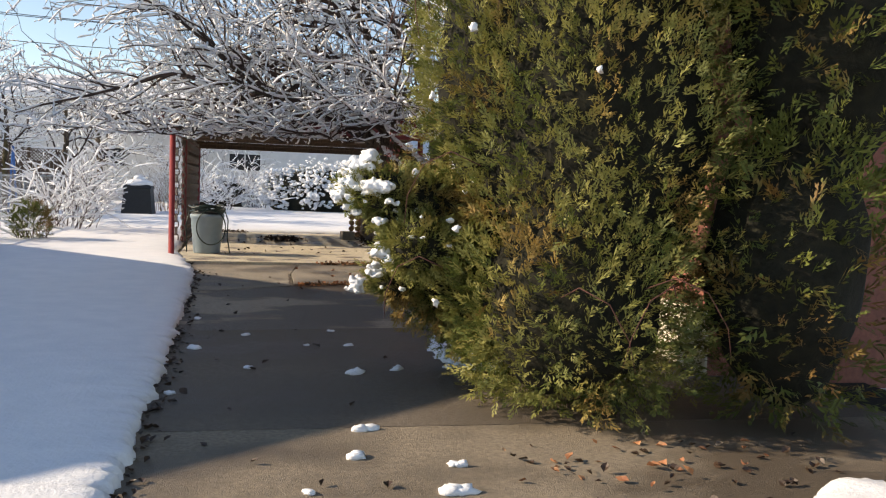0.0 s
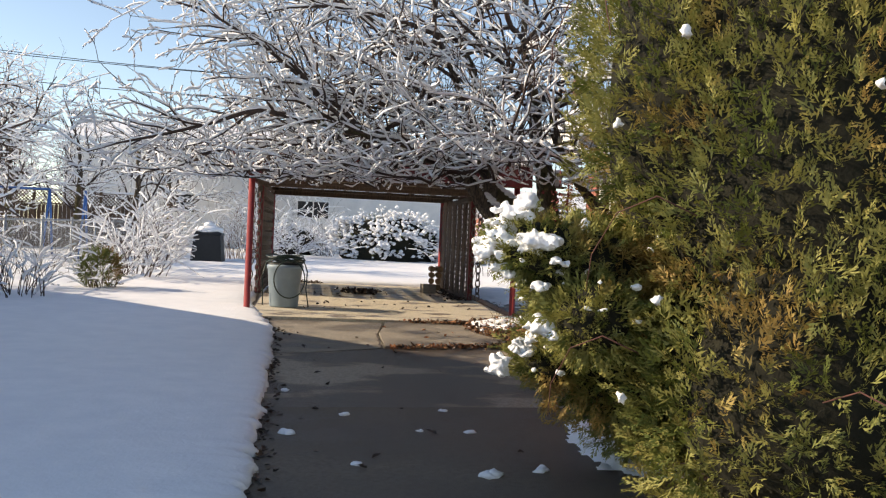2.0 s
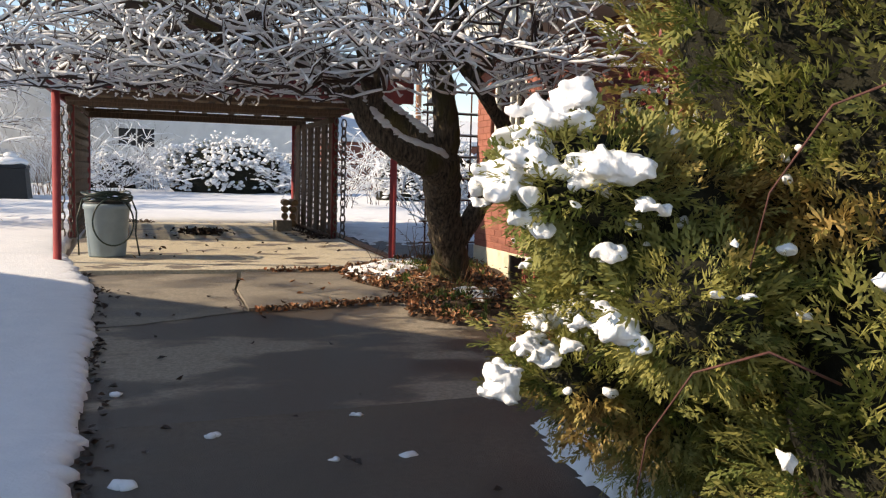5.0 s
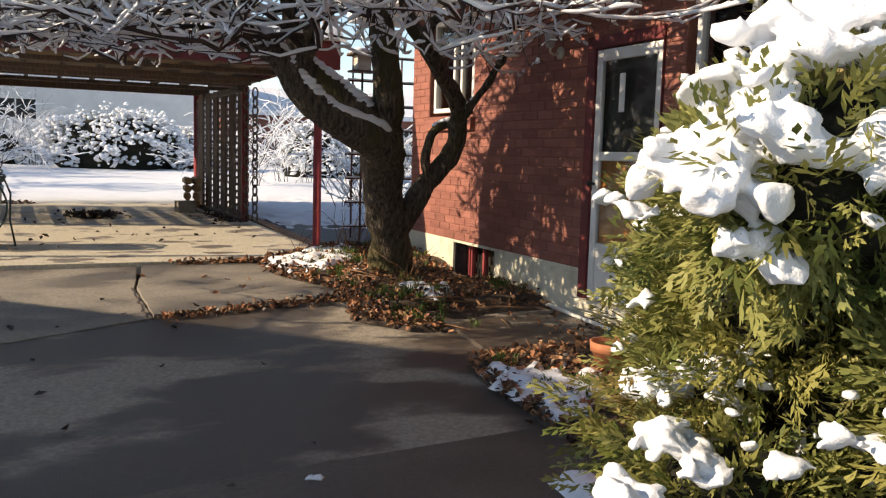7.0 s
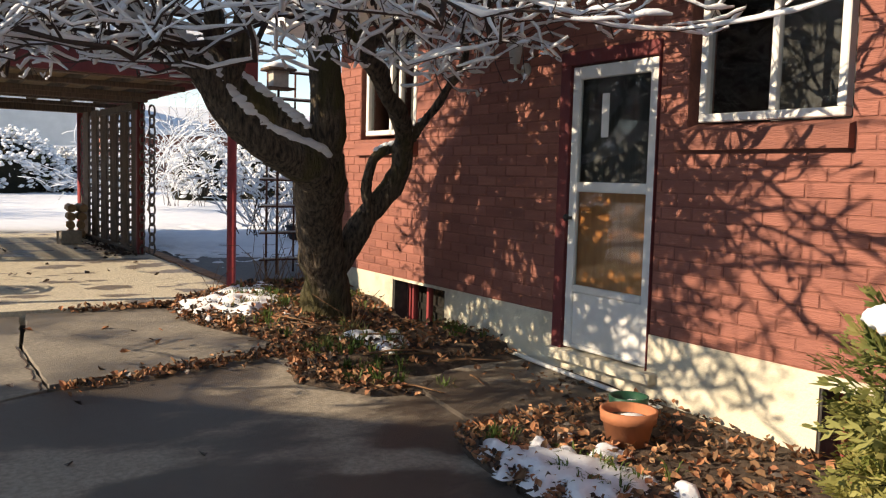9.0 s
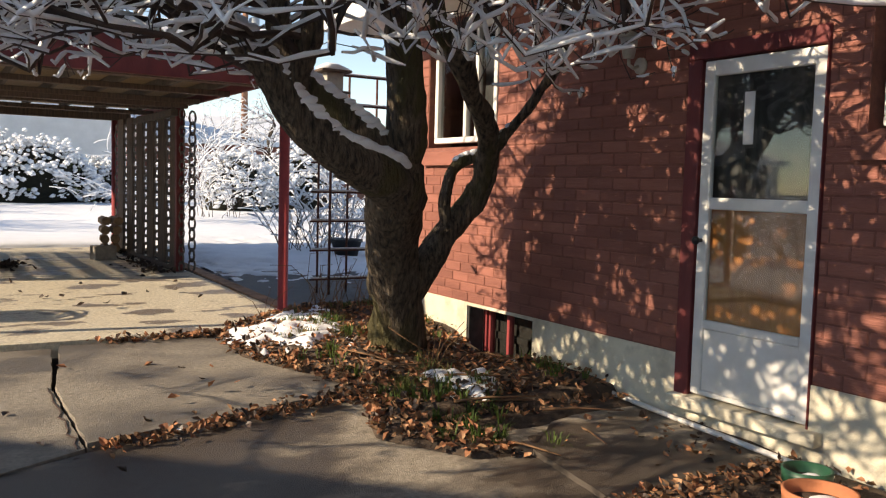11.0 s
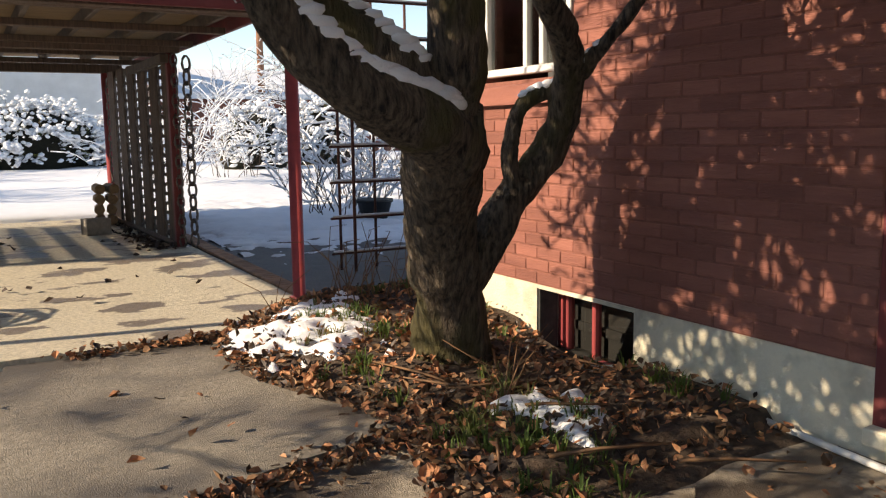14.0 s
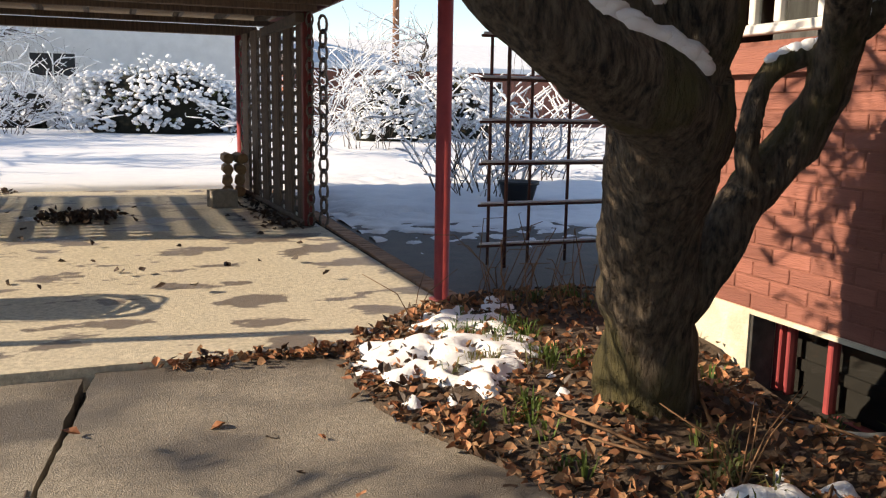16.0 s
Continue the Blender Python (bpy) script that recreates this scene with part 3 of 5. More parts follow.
def basement_window(y0, y1, z1):
    w = group_at("basement_window", Matrix.Translation((WX + 0.20, 0, 0)), label="dark basement window with red metal frame below ground", category="window", kind="structure")
    for a, b, c, e in ((y1 - 0.05, y1, 0.06, z1), (y0, y0 + 0.04, 0.06, z1), ((y0 + y1) / 2 + 0.08, (y0 + y1) / 2 + 0.115, 0.06, z1), (y0, y1, 0.18, 0.26), (y1 - 0.11, y1 - 0.085, 0.15, z1)):
        span("frame", (-0.03, a, c), (0.03, b, e), REDPOST, w)
    p = span("pane", (0.0, y0, 0.06), (0.005, y1, z1), PANE, w, bevel=0)
    p.visible_shadow = False
    # jamb plates, their grey darkened for the shade inside the recess
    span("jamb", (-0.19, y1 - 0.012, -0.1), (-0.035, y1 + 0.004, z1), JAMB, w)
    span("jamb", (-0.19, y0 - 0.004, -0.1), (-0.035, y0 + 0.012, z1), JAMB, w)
    # dark sheet added close behind the pane for the unlit basement
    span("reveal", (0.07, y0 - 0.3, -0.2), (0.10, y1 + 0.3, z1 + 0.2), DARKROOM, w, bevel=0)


for a, b, c, e in WELLS:
    basement_window(a, b, e)
# curved steel rim of the window well
for yc, half in ((13.03, 0.42), (8.4, 0.5)):
    V, F = [], []
    tube([(WX - 0.3 * math.sin(math.pi * k / 12), yc + half * math.cos(math.pi * k / 12), gz(yc) + 0.03) for k in range(13)], [0.018] * 13, 6, V, F)
    put("window_well_rim", mesh_of(V, F, STEEL, "rim", True), label="curved metal rim of a basement window well", category="window well", kind="structure")


def wall_lamp():
    l = group_at("wall_lamp", Matrix.Translation((WX, 11.5, 2.5)), label="small cream lantern lamp on the brick wall beside the door", category="wall lamp")
    put("back_plate", lathe([(0.055, 0), (0.055, 0.015), (0.02, 0.03)], BRONZE, 16), pose(0, 0, 0.03, 0, -90, 0), l)
    V, F = [], []
    tube([(-0.02, 0, 0.03), (-0.07, 0, 0.01), (-0.11, 0, 0.03), (-0.115, 0, 0.07)], [0.012] * 4, 8, V, F)
    put("arm", mesh_of(V, F, BRONZE, "arm", True), None, l)
    put("glass_shade", lathe([(0.038, 0.07), (0.062, 0.2)], LAMPGLASS, 6), pose(-0.115, 0, 0), l)
    put("cap", lathe([(0.075, 0.2), (0.07, 0.215), (0.03, 0.25), (0.012, 0.27)], BRONZE, 12), pose(-0.115, 0, 0), l)


wall_lamp()
V, F = [], []
tube([(3.60, 11.85, gz(11.85) + 0.06), (3.57, 11.0, gz(11) + 0.055), (3.55, 9.9, gz(9.9) + 0.05)], [0.017] * 3, 8, V, F)
put("pipe", mesh_of(V, F, WHITE, "pipe", True), label="thin white pipe lying along the foundation", category="pipe")


# ---- carport ----
def red_post(x, y, top, r=0.05):
    p = put("carport_post", lathe([(r * 1.6, 0), (r * 1.6, 0.012), (r, 0.014), (r, top - gz(y) - 0.05)], REDPOST, 14), pose(x, y, gz(y) + 0.05),
            label="slim faded red metal post of the carport", category="post", group="carport posts", kind="")
    return p


for x, y in ((-1.66, 15.25), (2.62, 15.25), (-1.78, 22.0), (2.26, 22.0)):
    red_post(x, y, 2.66)


def chain(x, y, z0, z1, name="chain", parent=None, big=1.0):
    """Links of a hanging chain, alternately turned."""
    V, F = [], []
    n = int((z1 - z0) / (0.11 * big))
    for k in range(n):
        z = z0 + (0.055 + k * 0.11) * big
        turn = (k % 2) * math.pi / 2 + 0.4
        c, s = math.cos(turn), math.sin(turn)
        ring = [(x + 0.04 * big * math.cos(w) * c, y + 0.04 * big * math.cos(w) * s, z + 0.07 * big * math.sin(w)) for w in [2 * math.pi * i / 10 for i in range(11)]]
        tube(ring, [0.0125 * big] * 11, 4, V, F, False)
    return put(name, mesh_of(V, F, CHAIN, name, True), None, parent)


def slat_panel(x0, x1, y0, y1, flip, label, n=6, width=0.27, laths=0):
    p = group_at("slat_screen", Matrix.Identity(4), label=label, category="screen")
    for i in range(n):
        f = (i + 0.5) / n
        x, y = x0 + (x1 - x0) * f, y0 + (y1 - y0) * f
        z = gz(y) + 0.06
        put("board", box_mesh(0.04, width, 2.62 - z, OLDWOOD, 0.006), pose(x, y, z, 0, 0, 7 * flip), p)
    for i in range(n + 1):
        f = i / n
        x, y = x0 + (x1 - x0) * f, y0 + (y1 - y0) * f
        chain(x, y - 0.03, gz(y) + 0.06, 2.62, "chain", p)
    chain(x0 + 0.13 * flip, y0 - 0.04, gz(y0) + 0.06, 2.62, "chain", p, 1.25)
    for z in (2.56,):
        m = Vector(((x0 + x1) / 2, (y0 + y1) / 2, z))
        put("rail", box_mesh(0.09, abs(y1 - y0) + 0.1, 0.09, RAFTER, 0.006, False), Matrix.Translation(m), p)
    for k in range(laths):
        put("lath", box_mesh(0.025, abs(y1 - y0), 0.09, OLDWOOD, 0.004), pose((x0 + x1) / 2 + 0.036, (y0 + y1) / 2, gz(20.3) + 0.16 + 0.2 * k), p)
    zc = gz(18.6) + 0.075
    V, F = [], []
    tube([(x0 - 0.06 * flip, y0, zc), ((x0 + x1) / 2 - 0.05 * flip, (y0 + y1) / 2, zc + 0.03), (x1 - 0.06 * flip, y1, gz(y1) + 0.08)], [0.035] * 3, 6, V, F)
    put("ground_rail", mesh_of(V, F, OLDWOOD, "ground_rail"), None, p)
    put("end_post", box_mesh(0.09, 0.09, 2.62 - gz(y0) - 0.05, REDWOOD, 0.006), pose(x0 - 0.02 * flip, y0 + 0.04, gz(y0) + 0.05), p, label="dark red square post")
    return p


slat_panel(2.48, 2.28, 18.62, 21.9, 1, "weathered vertical board screen hung with steel chains")
slat_panel(-1.80, -1.80, 18.62, 21.9, -1, "weathered lattice board screen with chains beside the bin", 17, 0.1, 11)
roof = group_at("carport_roof", Matrix.Identity(4), label="flat carport roof with dark red fascia and snow on top", category="roof")
span("fascia", (-1.95, 15.02, 2.60), (2.82, 15.06, 2.97), REDWOOD, roof)
span("fascia", (2.74, 15.062, 2.72), (2.78, 22.4, 2.97), REDWOOD, roof)
span("fascia", (-1.93, 15.062, 2.68), (-1.89, 22.4, 2.97), REDWOOD, roof)
span("deck", (-1.888, 15.064, 2.86), (2.738, 22.4, 2.89), PLYWOOD, roof, label="tan plywood deck")
span("drip_edge", (-2.0, 14.98, 2.93), (2.86, 15.018, 2.985), WHITE, roof)
span("front_beam", (-1.85, 15.18, 2.60), (2.70, 15.30, 2.75), OLDWOOD, roof)
span("back_beam", (-1.85, 21.95, 2.62), (2.5, 22.07, 2.74), OLDWOOD, roof)
span("mid_beam", (-1.85, 18.56, 2.62), (2.55, 18.68, 2.72), OLDWOOD, roof)
for k in range(9):
    x = -1.7 + k * 0.52
    span("rafter", (x, 15.33, 2.745), (x + 0.05, 21.94, 2.858), RAFTER, roof)
for k in range(5):
    span("batten", (-1.86, 15.9 + k * 1.3, 2.68), (2.68, 15.99 + k * 1.3, 2.742), OLDWOOD, roof)
snow_sheet("roof_snow", -2.05, 2.95, 14.95, 22.5, 0.11, 0.13, lambda x, y: 1.0 if -1.98 < x < 2.84 and 15.0 < y < 22.4 else -1, 11, base=lambda x, y: 2.975,
           label="thick snow lying on the carport roof", category="snow", kind="stuff")


def water_bin():
    z = gz(15.9) + 0.05
    b = group_at("garbage_bin", pose(-1.12, 15.95, z), label="blue-grey plastic garbage bin topped with a coiled hose", category="bin")
    put("body", lathe([(0.23, 0), (0.235, 0.02), (0.285, 0.62), (0.30, 0.63), (0.305, 0.68), (0.29, 0.70), (0.275, 0.69), (0.26, 0.6), (0.22, 0.1)], BINBLUE, 32), None, b)
    put("lid", lathe([(0.29, 0.695), (0.28, 0.72), (0.1, 0.75)], BLACK, 28), None, b, label="dark lid")
    lines = []
    rnd = random.Random(5)
    for k in range(7):
        r, cx, cy, h = 0.25 + 0.06 * rnd.random(), 0.03 * rnd.uniform(-1, 1), 0.03 * rnd.uniform(-1, 1), 0.75 + 0.016 * k
        lines.append(([(cx + r * math.cos(w), cy + r * math.sin(w), h + 0.02 * math.sin(3 * w + k)) for w in np.linspace(0, 6.3, 26)], 0.012))
    lines.append(([(0.09 + 0.25 * math.sin(w), -0.31, 0.47 + 0.31 * math.cos(w)) for w in np.linspace(0, 6.28, 30)], 0.011))
    lines.append(([(0.3, 0.0, 0.78), (0.37, -0.05, 0.6), (0.36, -0.1, 0.3), (0.41, -0.12, 0.01)], 0.011))
    lines.append(([(-0.3, -0.05, 0.76), (-0.36, -0.1, 0.5), (-0.34, -0.1, 0.02)], 0.011))
    put("hose", tubes("hose", lines, HOSE, 6), None, b, label="dark green coiled garden hose")


water_bin()


# ---- the gnarled tree by the bed ----
def grow(rnd, start, way, length, r, depth, out, droop, twigs, low=None):
    """A wandering branch with forks; out collects (points, radii, depth)."""
    n = max(4, int(length / 0.16))
    p, d = Vector(start), Vector(way).normalized()
    pts, rad = [p.copy()], [r]
    for i in range(n):
        f = (i + 1) / n
        d = (d + Vector((rnd.gauss(0, 0.17), rnd.gauss(0, 0.17), rnd.gauss(0, 0.14) + droop))).normalized()
        if low is not None and (p + d * (length / n)).z < low(p) and d.z < 0.05:
            d = Vector((d.x, d.y, abs(d.z) * 0.4 + 0.03)).normalized()
        p = p + d * (length / n)
        pts.append(p.copy())
        rad.append(max(0.0035, r * (1 - 0.75 * f)))
        if depth < twigs and i > 0 and rnd.random() < (0.75 if depth else 0.85):
            a = d.cross(Vector((rnd.gauss(0, 1), rnd.gauss(0, 1), rnd.gauss(0, 1)))).normalized()
            w = (d * rnd.uniform(0.5, 1.0) + a * rnd.uniform(0.5, 1.0) + Vector((0, 0, 0.12)))
            grow(rnd, p, w, length * rnd.uniform(0.32, 0.6) * (1 - 0.35 * f), max(0.004, rad[-1] * rnd.uniform(0.5, 0.75)), depth + 1, out, droop * 0.6, twigs, low)
    out.append((pts, rad, depth))


def snow_on(lines, rnd, V, F, least=0.25, big=1.0, cover=0.8, high=None):
    """Snow resting on the upper side of branches, in broken lengths."""
    for pts, rad, _ in lines:
        i = 0
        while i < len(pts) - 1:
            if rnd.random() > cover or (high and not high(pts[i])):
                i += 1
                continue
            k = min(len(pts) - 1, i + rnd.randint(1, 4))
            run = pts[i:k + 1]
            steep = abs((run[-1] - run[0]).normalized().z) if (run[-1] - run[0]).length > 1e-6 else 1
            if steep < 0.78:
                w = [big * rnd.uniform(0.8, 1.25) * max(0.0115, min(0.04, 0.011 + rad[j] * 0.6)) for j in range(i, k + 1)]
                w[0] *= 0.55
                w[-1] *= 0.55
                tube([run[j] + Vector((0, 0, rad[i + j] * 0.75 + w[j] * 0.35)) for j in range(len(run))], w, 4 if len(run) < 3 else 5, V, F, False)
            i = k + (1 if rnd.random() < 0.35 else 0)


def old_tree():
    rnd = random.Random(21)
    t = group_at("tree", Matrix.Identity(4), label="gnarled leafless tree with snow along its dark branches", category="tree")
    limbs = [
        [(2.80, 13.16, 0.28, 0.29), (2.76, 13.12, 0.43, 0.225), (2.71, 13.03, 0.75, 0.198), (2.63, 12.95, 1.0, 0.195), (2.53, 12.8, 1.35, 0.195), (2.45, 12.62, 1.62, 0.205), (2.44, 12.52, 1.85, 0.165)],
        [(2.50, 12.62, 1.60, 0.19), (2.30, 12.45, 1.74, 0.16), (2.05, 12.36, 1.83, 0.14), (1.80, 12.3, 1.94, 0.125), (1.57, 12.3, 2.15, 0.115), (1.42, 12.3, 2.36, 0.10), (1.24, 12.3, 2.53, 0.09), (1.0, 12.3, 2.68, 0.08), (0.6, 12.1, 2.82, 0.065), (0.0, 11.7, 2.90, 0.05), (-0.6, 11.3, 2.95, 0.04)],
        [(2.40, 12.50, 1.80, 0.12), (2.2, 12.5, 2.0, 0.105), (1.94, 12.55, 2.19, 0.10), (1.70, 12.6, 2.40, 0.09), (1.58, 12.6, 2.65, 0.08), (1.50, 12.5, 2.95, 0.07), (1.2, 12.3, 3.5, 0.055), (0.9, 12.1, 4.1, 0.035)],
        [(2.44, 12.55, 1.80, 0.155), (2.43, 12.45, 2.05, 0.135), (2.40, 12.4, 2.30, 0.125), (2.31, 12.3, 2.67, 0.11), (2.18, 12.2, 2.95, 0.095), (2.1, 12.1, 3.5, 0.075), (1.9, 11.9, 4.2, 0.05), (1.85, 11.8, 5.0, 0.03)],
        [(1.50, 12.3, 2.24, 0.08), (1.60, 12.25, 2.46, 0.072), (1.64, 12.2, 2.80, 0.066), (1.45, 12.0, 3.4, 0.055), (1.05, 11.7, 4.1, 0.035)],
        [(2.73, 13.0, 0.82, 0.125), (2.87, 12.92, 1.08, 0.115), (3.04, 12.9, 1.36, 0.105), (3.23, 12.85, 1.58, 0.098), (3.29, 12.75, 1.85, 0.086), (3.19, 12.6, 2.14, 0.08), (2.96, 12.45, 2.36, 0.075), (2.72, 12.3, 2.62, 0.07), (2.5, 12.2, 2.85, 0.06), (2.3, 12.0, 3.4, 0.045)],
        [(3.05, 12.88, 1.36, 0.052), (3.0, 12.85, 1.50, 0.048), (3.01, 12.85, 1.70, 0.045), (3.10, 12.85, 1.88, 0.043), (3.26, 12.7, 1.97, 0.042), (3.32, 12.5, 2.13, 0.038), (3.41, 12.3, 2.37, 0.034), (3.42, 12.0, 2.7, 0.03), (3.2, 11.8, 3.05, 0.025), (3.0, 11.5, 3.5, 0.018)],
        [(2.64, 12.28, 2.64, 0.05), (2.75, 12.1, 2.82, 0.045), (2.85, 11.8, 2.95, 0.035), (2.95, 11.2, 2.92, 0.025), (3.0, 10.5, 2.78, 0.016)],
    ]
    V, F = [], []
    thick = []
    for k, limb in enumerate(limbs):
        L = smooth_line(limb, 9 if k == 0 else 5)
        pts = [Vector(p[:3]) for p in L]
        rad = [max(0.01, p[3]) * (1 + 0.10 * noise.noise(Vector(p[:3]) * 4)) for p in L]
        tube(pts, rad, 36 if k == 0 else 14, V, F)
        thick.append((pts, rad, 0))
    for i, v in enumerate(V):     # furrows and knots
        V[i] = v + Vector((noise.noise(v * 6), noise.noise(v * 6 + Vector((9, 0, 0))), 0)) * 0.022 + Vector((noise.noise(Vector((v.x * 24, v.y * 24, v.z * 3))), noise.noise(Vector((v.x * 24 + 5, v.y * 24, v.z * 3))), 0)) * 0.02
    put("trunk", mesh_of(V, F, BARK, "trunk", True), None, t)
    out = []
    # boughs reaching over the driveway and the lawn
    boughs = [((-0.6, 11.3, 2.95), (-1, -0.25, 0.02), 2.6, 0.035), ((0.0, 11.7, 2.90), (-1, 0.35, 0.0), 3.2, 0.04), ((0.6, 12.1, 2.82), (-0.9, -0.9, 0.0), 2.4, 0.035),
              ((1.05, 11.7, 4.1), (-1, -0.2, 0.35), 2.6, 0.035), ((0.9, 12.1, 4.1), (-1, 0.3, 0.2), 3.4, 0.04), ((1.45, 12.0, 3.4), (-1, 0.0, 0.25), 3.4, 0.045), ((1.4, 12.4, 3.2), (-1, 0.45, 0.15), 3.4, 0.04),
              ((1.9, 11.9, 4.2), (-0.6, -0.4, 0.6), 2.6, 0.04), ((1.9, 11.9, 4.1), (0.7, -0.3, 0.5), 2.2, 0.035), ((2.15, 12.1, 3.3), (-0.8, -0.6, 0.35), 2.6, 0.04), ((2.3, 12.0, 3.4), (0.3, -0.8, 0.5), 1.8, 0.03),
              ((1.2, 12.3, 3.5), (-0.9, 0.9, 0.3), 3.0, 0.04), ((1.24, 12.3, 2.53), (-0.8, -0.7, 0.12), 2.5, 0.04), ((1.42, 12.3, 2.36), (-0.9, 0.5, 0.28), 2.6, 0.04), ((1.0, 12.3, 2.68), (-1, 0.1, 0.45), 3.4, 0.045),
              ((0.6, 12.1, 2.82), (-1, -0.35, 0.5), 3.0, 0.04), ((-0.2, 11.57, 2.92), (-0.8, -0.5, 0.5), 2.4, 0.03), ((1.85, 11.8, 5.0), (-0.7, 0.1, 0.4), 2.4, 0.03), ((0.9, 12.1, 4.0), (-0.7, -0.5, 0.8), 2.6, 0.035),
              ((2.31, 12.3, 2.7), (-0.6, -0.8, 0.3), 1.7, 0.03), ((3.0, 11.5, 3.4), (0.2, -1, 0.05), 1.6, 0.016), ((2.9, 11.5, 2.95), (0.1, -1, -0.12), 1.3, 0.014), ((3.4, 12.2, 2.7), (0.1, -0.9, 0.25), 0.9, 0.014),
              ((1.64, 12.2, 2.8), (-0.7, -0.8, 0.25), 2.0, 0.03), ((0.0, 11.7, 2.90), (-0.9, -0.2, 0.7), 3.0, 0.035),
              ((2.1, 12.1, 3.5), (0.05, -1, 0.15), 3.2, 0.035), ((1.9, 11.9, 4.2), (0.1, -1, -0.02), 3.4, 0.035), ((1.45, 12.0, 3.4), (-0.1, -1, 0.12), 3.2, 0.035), ((1.05, 11.7, 4.1), (0.2, -1, 0.1), 3.2, 0.03),
              ((2.3, 12.0, 3.4), (0.35, -1, 0.0), 2.8, 0.026), ((1.85, 11.8, 5.0), (0.1, -1, -0.1), 3.0, 0.03),
              ((1.9, 11.9, 4.2), (-0.1, -1, -0.02), 4.3, 0.032)]
    for k in range(12):
        pts = thick[(1, 2, 3, 4)[k % 4]][0]
        q = [p for p in pts if p.z > 2.45]
        p = q[rnd.randrange(len(q))]
        boughs.append((tuple(p), (-1, rnd.uniform(-0.9, 0.8), rnd.uniform(0.0, 0.8)), rnd.uniform(1.8, 3.4), 0.026))

    def above(p):
        return 2.46 if p.y < 10.6 else 2.33

    for s, w, length, r in boughs:
        near = s[0] > 2.5
        grow(rnd, s, w, length, r, 1 if near else 0, out, -0.035 if not near else -0.03, 3, above if not near else None)
    for pts, rad, _ in thick[5:8]:
        for k in range(6, len(pts), 4):
            if pts[k].z > 2.35:
                grow(rnd, pts[k], (rnd.gauss(0, 1), rnd.gauss(0, 1), 0.5), rnd.uniform(0.25, 0.6), 0.008, 2, out, 0, 3)
    V, F = [], []
    for pts, rad, depth in out:
        tube(pts, rad, 5 if depth < 2 else 3, V, F, depth < 2)
    put("branch", mesh_of(V, F, TWIG, "branch", True), None, t, kind="stuff")
    V, F = [], []
    snow_on(out, rnd, V, F, cover=0.74)
    for i, v in enumerate(V):
        V[i] = v + Vector((0, 0, 0.012 * noise.noise(v * 14)))
    put("snow", mesh_of(V, F, SNOW, "snow", True), None, t, label="white snow lying along the branches", kind="stuff")
    V, F = [], []
    for k, a, b in ((1, 3, 44), (2, 4, 30), (6, 15, 26)):
        pts, rad, _ = thick[k]
        for i in range(a, min(b, len(pts) - 1)):
            p = pts[i] + Vector((0, 0, rad[i] * 0.86))
            w = max(0.03, rad[i] * 0.85)
            lump(p, (w * 1.1, w, 0.02 + 0.25 * w), i * 1.3 + k, V, F, 2)
    put("snow", mesh_of(V, F, SNOW, "limb_snow", True), None, t, label="white snow lying along the thick limb", kind="stuff")


old_tree()


# ---- evergreens ----
def spray_shape(seed, n=7):
    """One flat scaly spray: a stem with side twiglets that fork, as narrow blades."""
    rnd = random.Random(seed)
    V, F = [], []

    def blade(p, a, length, w):
        d, s = Vector((math.cos(a), math.sin(a), 0)), Vector((-math.sin(a), math.cos(a), 0))
        k = len(V)
        z = Vector((0, 0, rnd.uniform(-0.05, 0.05)))
        V.extend([p, p + d * length * 0.5 + s * w + z, p + d * length + 2 * z, p + d * length * 0.5 - s * w + z])
        F.append((k, k + 3, k + 2, k + 1))

    for i in range(n):
        f = i / (n - 1)
        p = Vector((f * 0.78, 0.05 * math.sin(f * 3 + seed), -0.12 * f * f))
        side = 1 if i % 2 else -1
        length = 0.46 * (1 - 0.6 * f) * rnd.uniform(0.8, 1.2)
        a = side * rnd.uniform(0.5, 0.85)
        blade(p, a, length, 0.047)
        blade(p + Vector((math.cos(a), math.sin(a), 0)) * length * 0.35, a - side * 0.55, length * 0.6, 0.036)
    blade(Vector((0.45, 0, 0)), 0.0, 0.55, 0.04)
    return np.array([tuple(v) for v in V]), F


SPRAYS = [spray_shape(k) for k in range(4)]


def foliage(name, places, mat, seed, parent=None):
    """Places rows: point, outward way, size. All the sprays of one bush in one mesh."""
    rnd = random.Random(seed)
    VV, FF, n = [], [], 0
    for p, out, size in places:
        pts, faces = SPRAYS[rnd.randrange(4)]
        x = (Vector(out) + Vector((rnd.gauss(0, 0.5), rnd.gauss(0, 0.5), rnd.gauss(0, 0.45)))).normalized()
        y = x.cross(Vector((rnd.gauss(0, 0.8), rnd.gauss(0, 0.8), 1))).normalized()
        z = x.cross(y)
        R = np.array([x, y, z])
        VV.append(pts * size @ R + np.array(p))
        FF += [tuple(i + n for i in f) for f in faces]
        n += len(pts)
    return put(name, mesh_of(np.concatenate(VV), FF, mat, name), None, parent, kind="stuff")


TIPS = {}      # spray ends of each bush, by seed


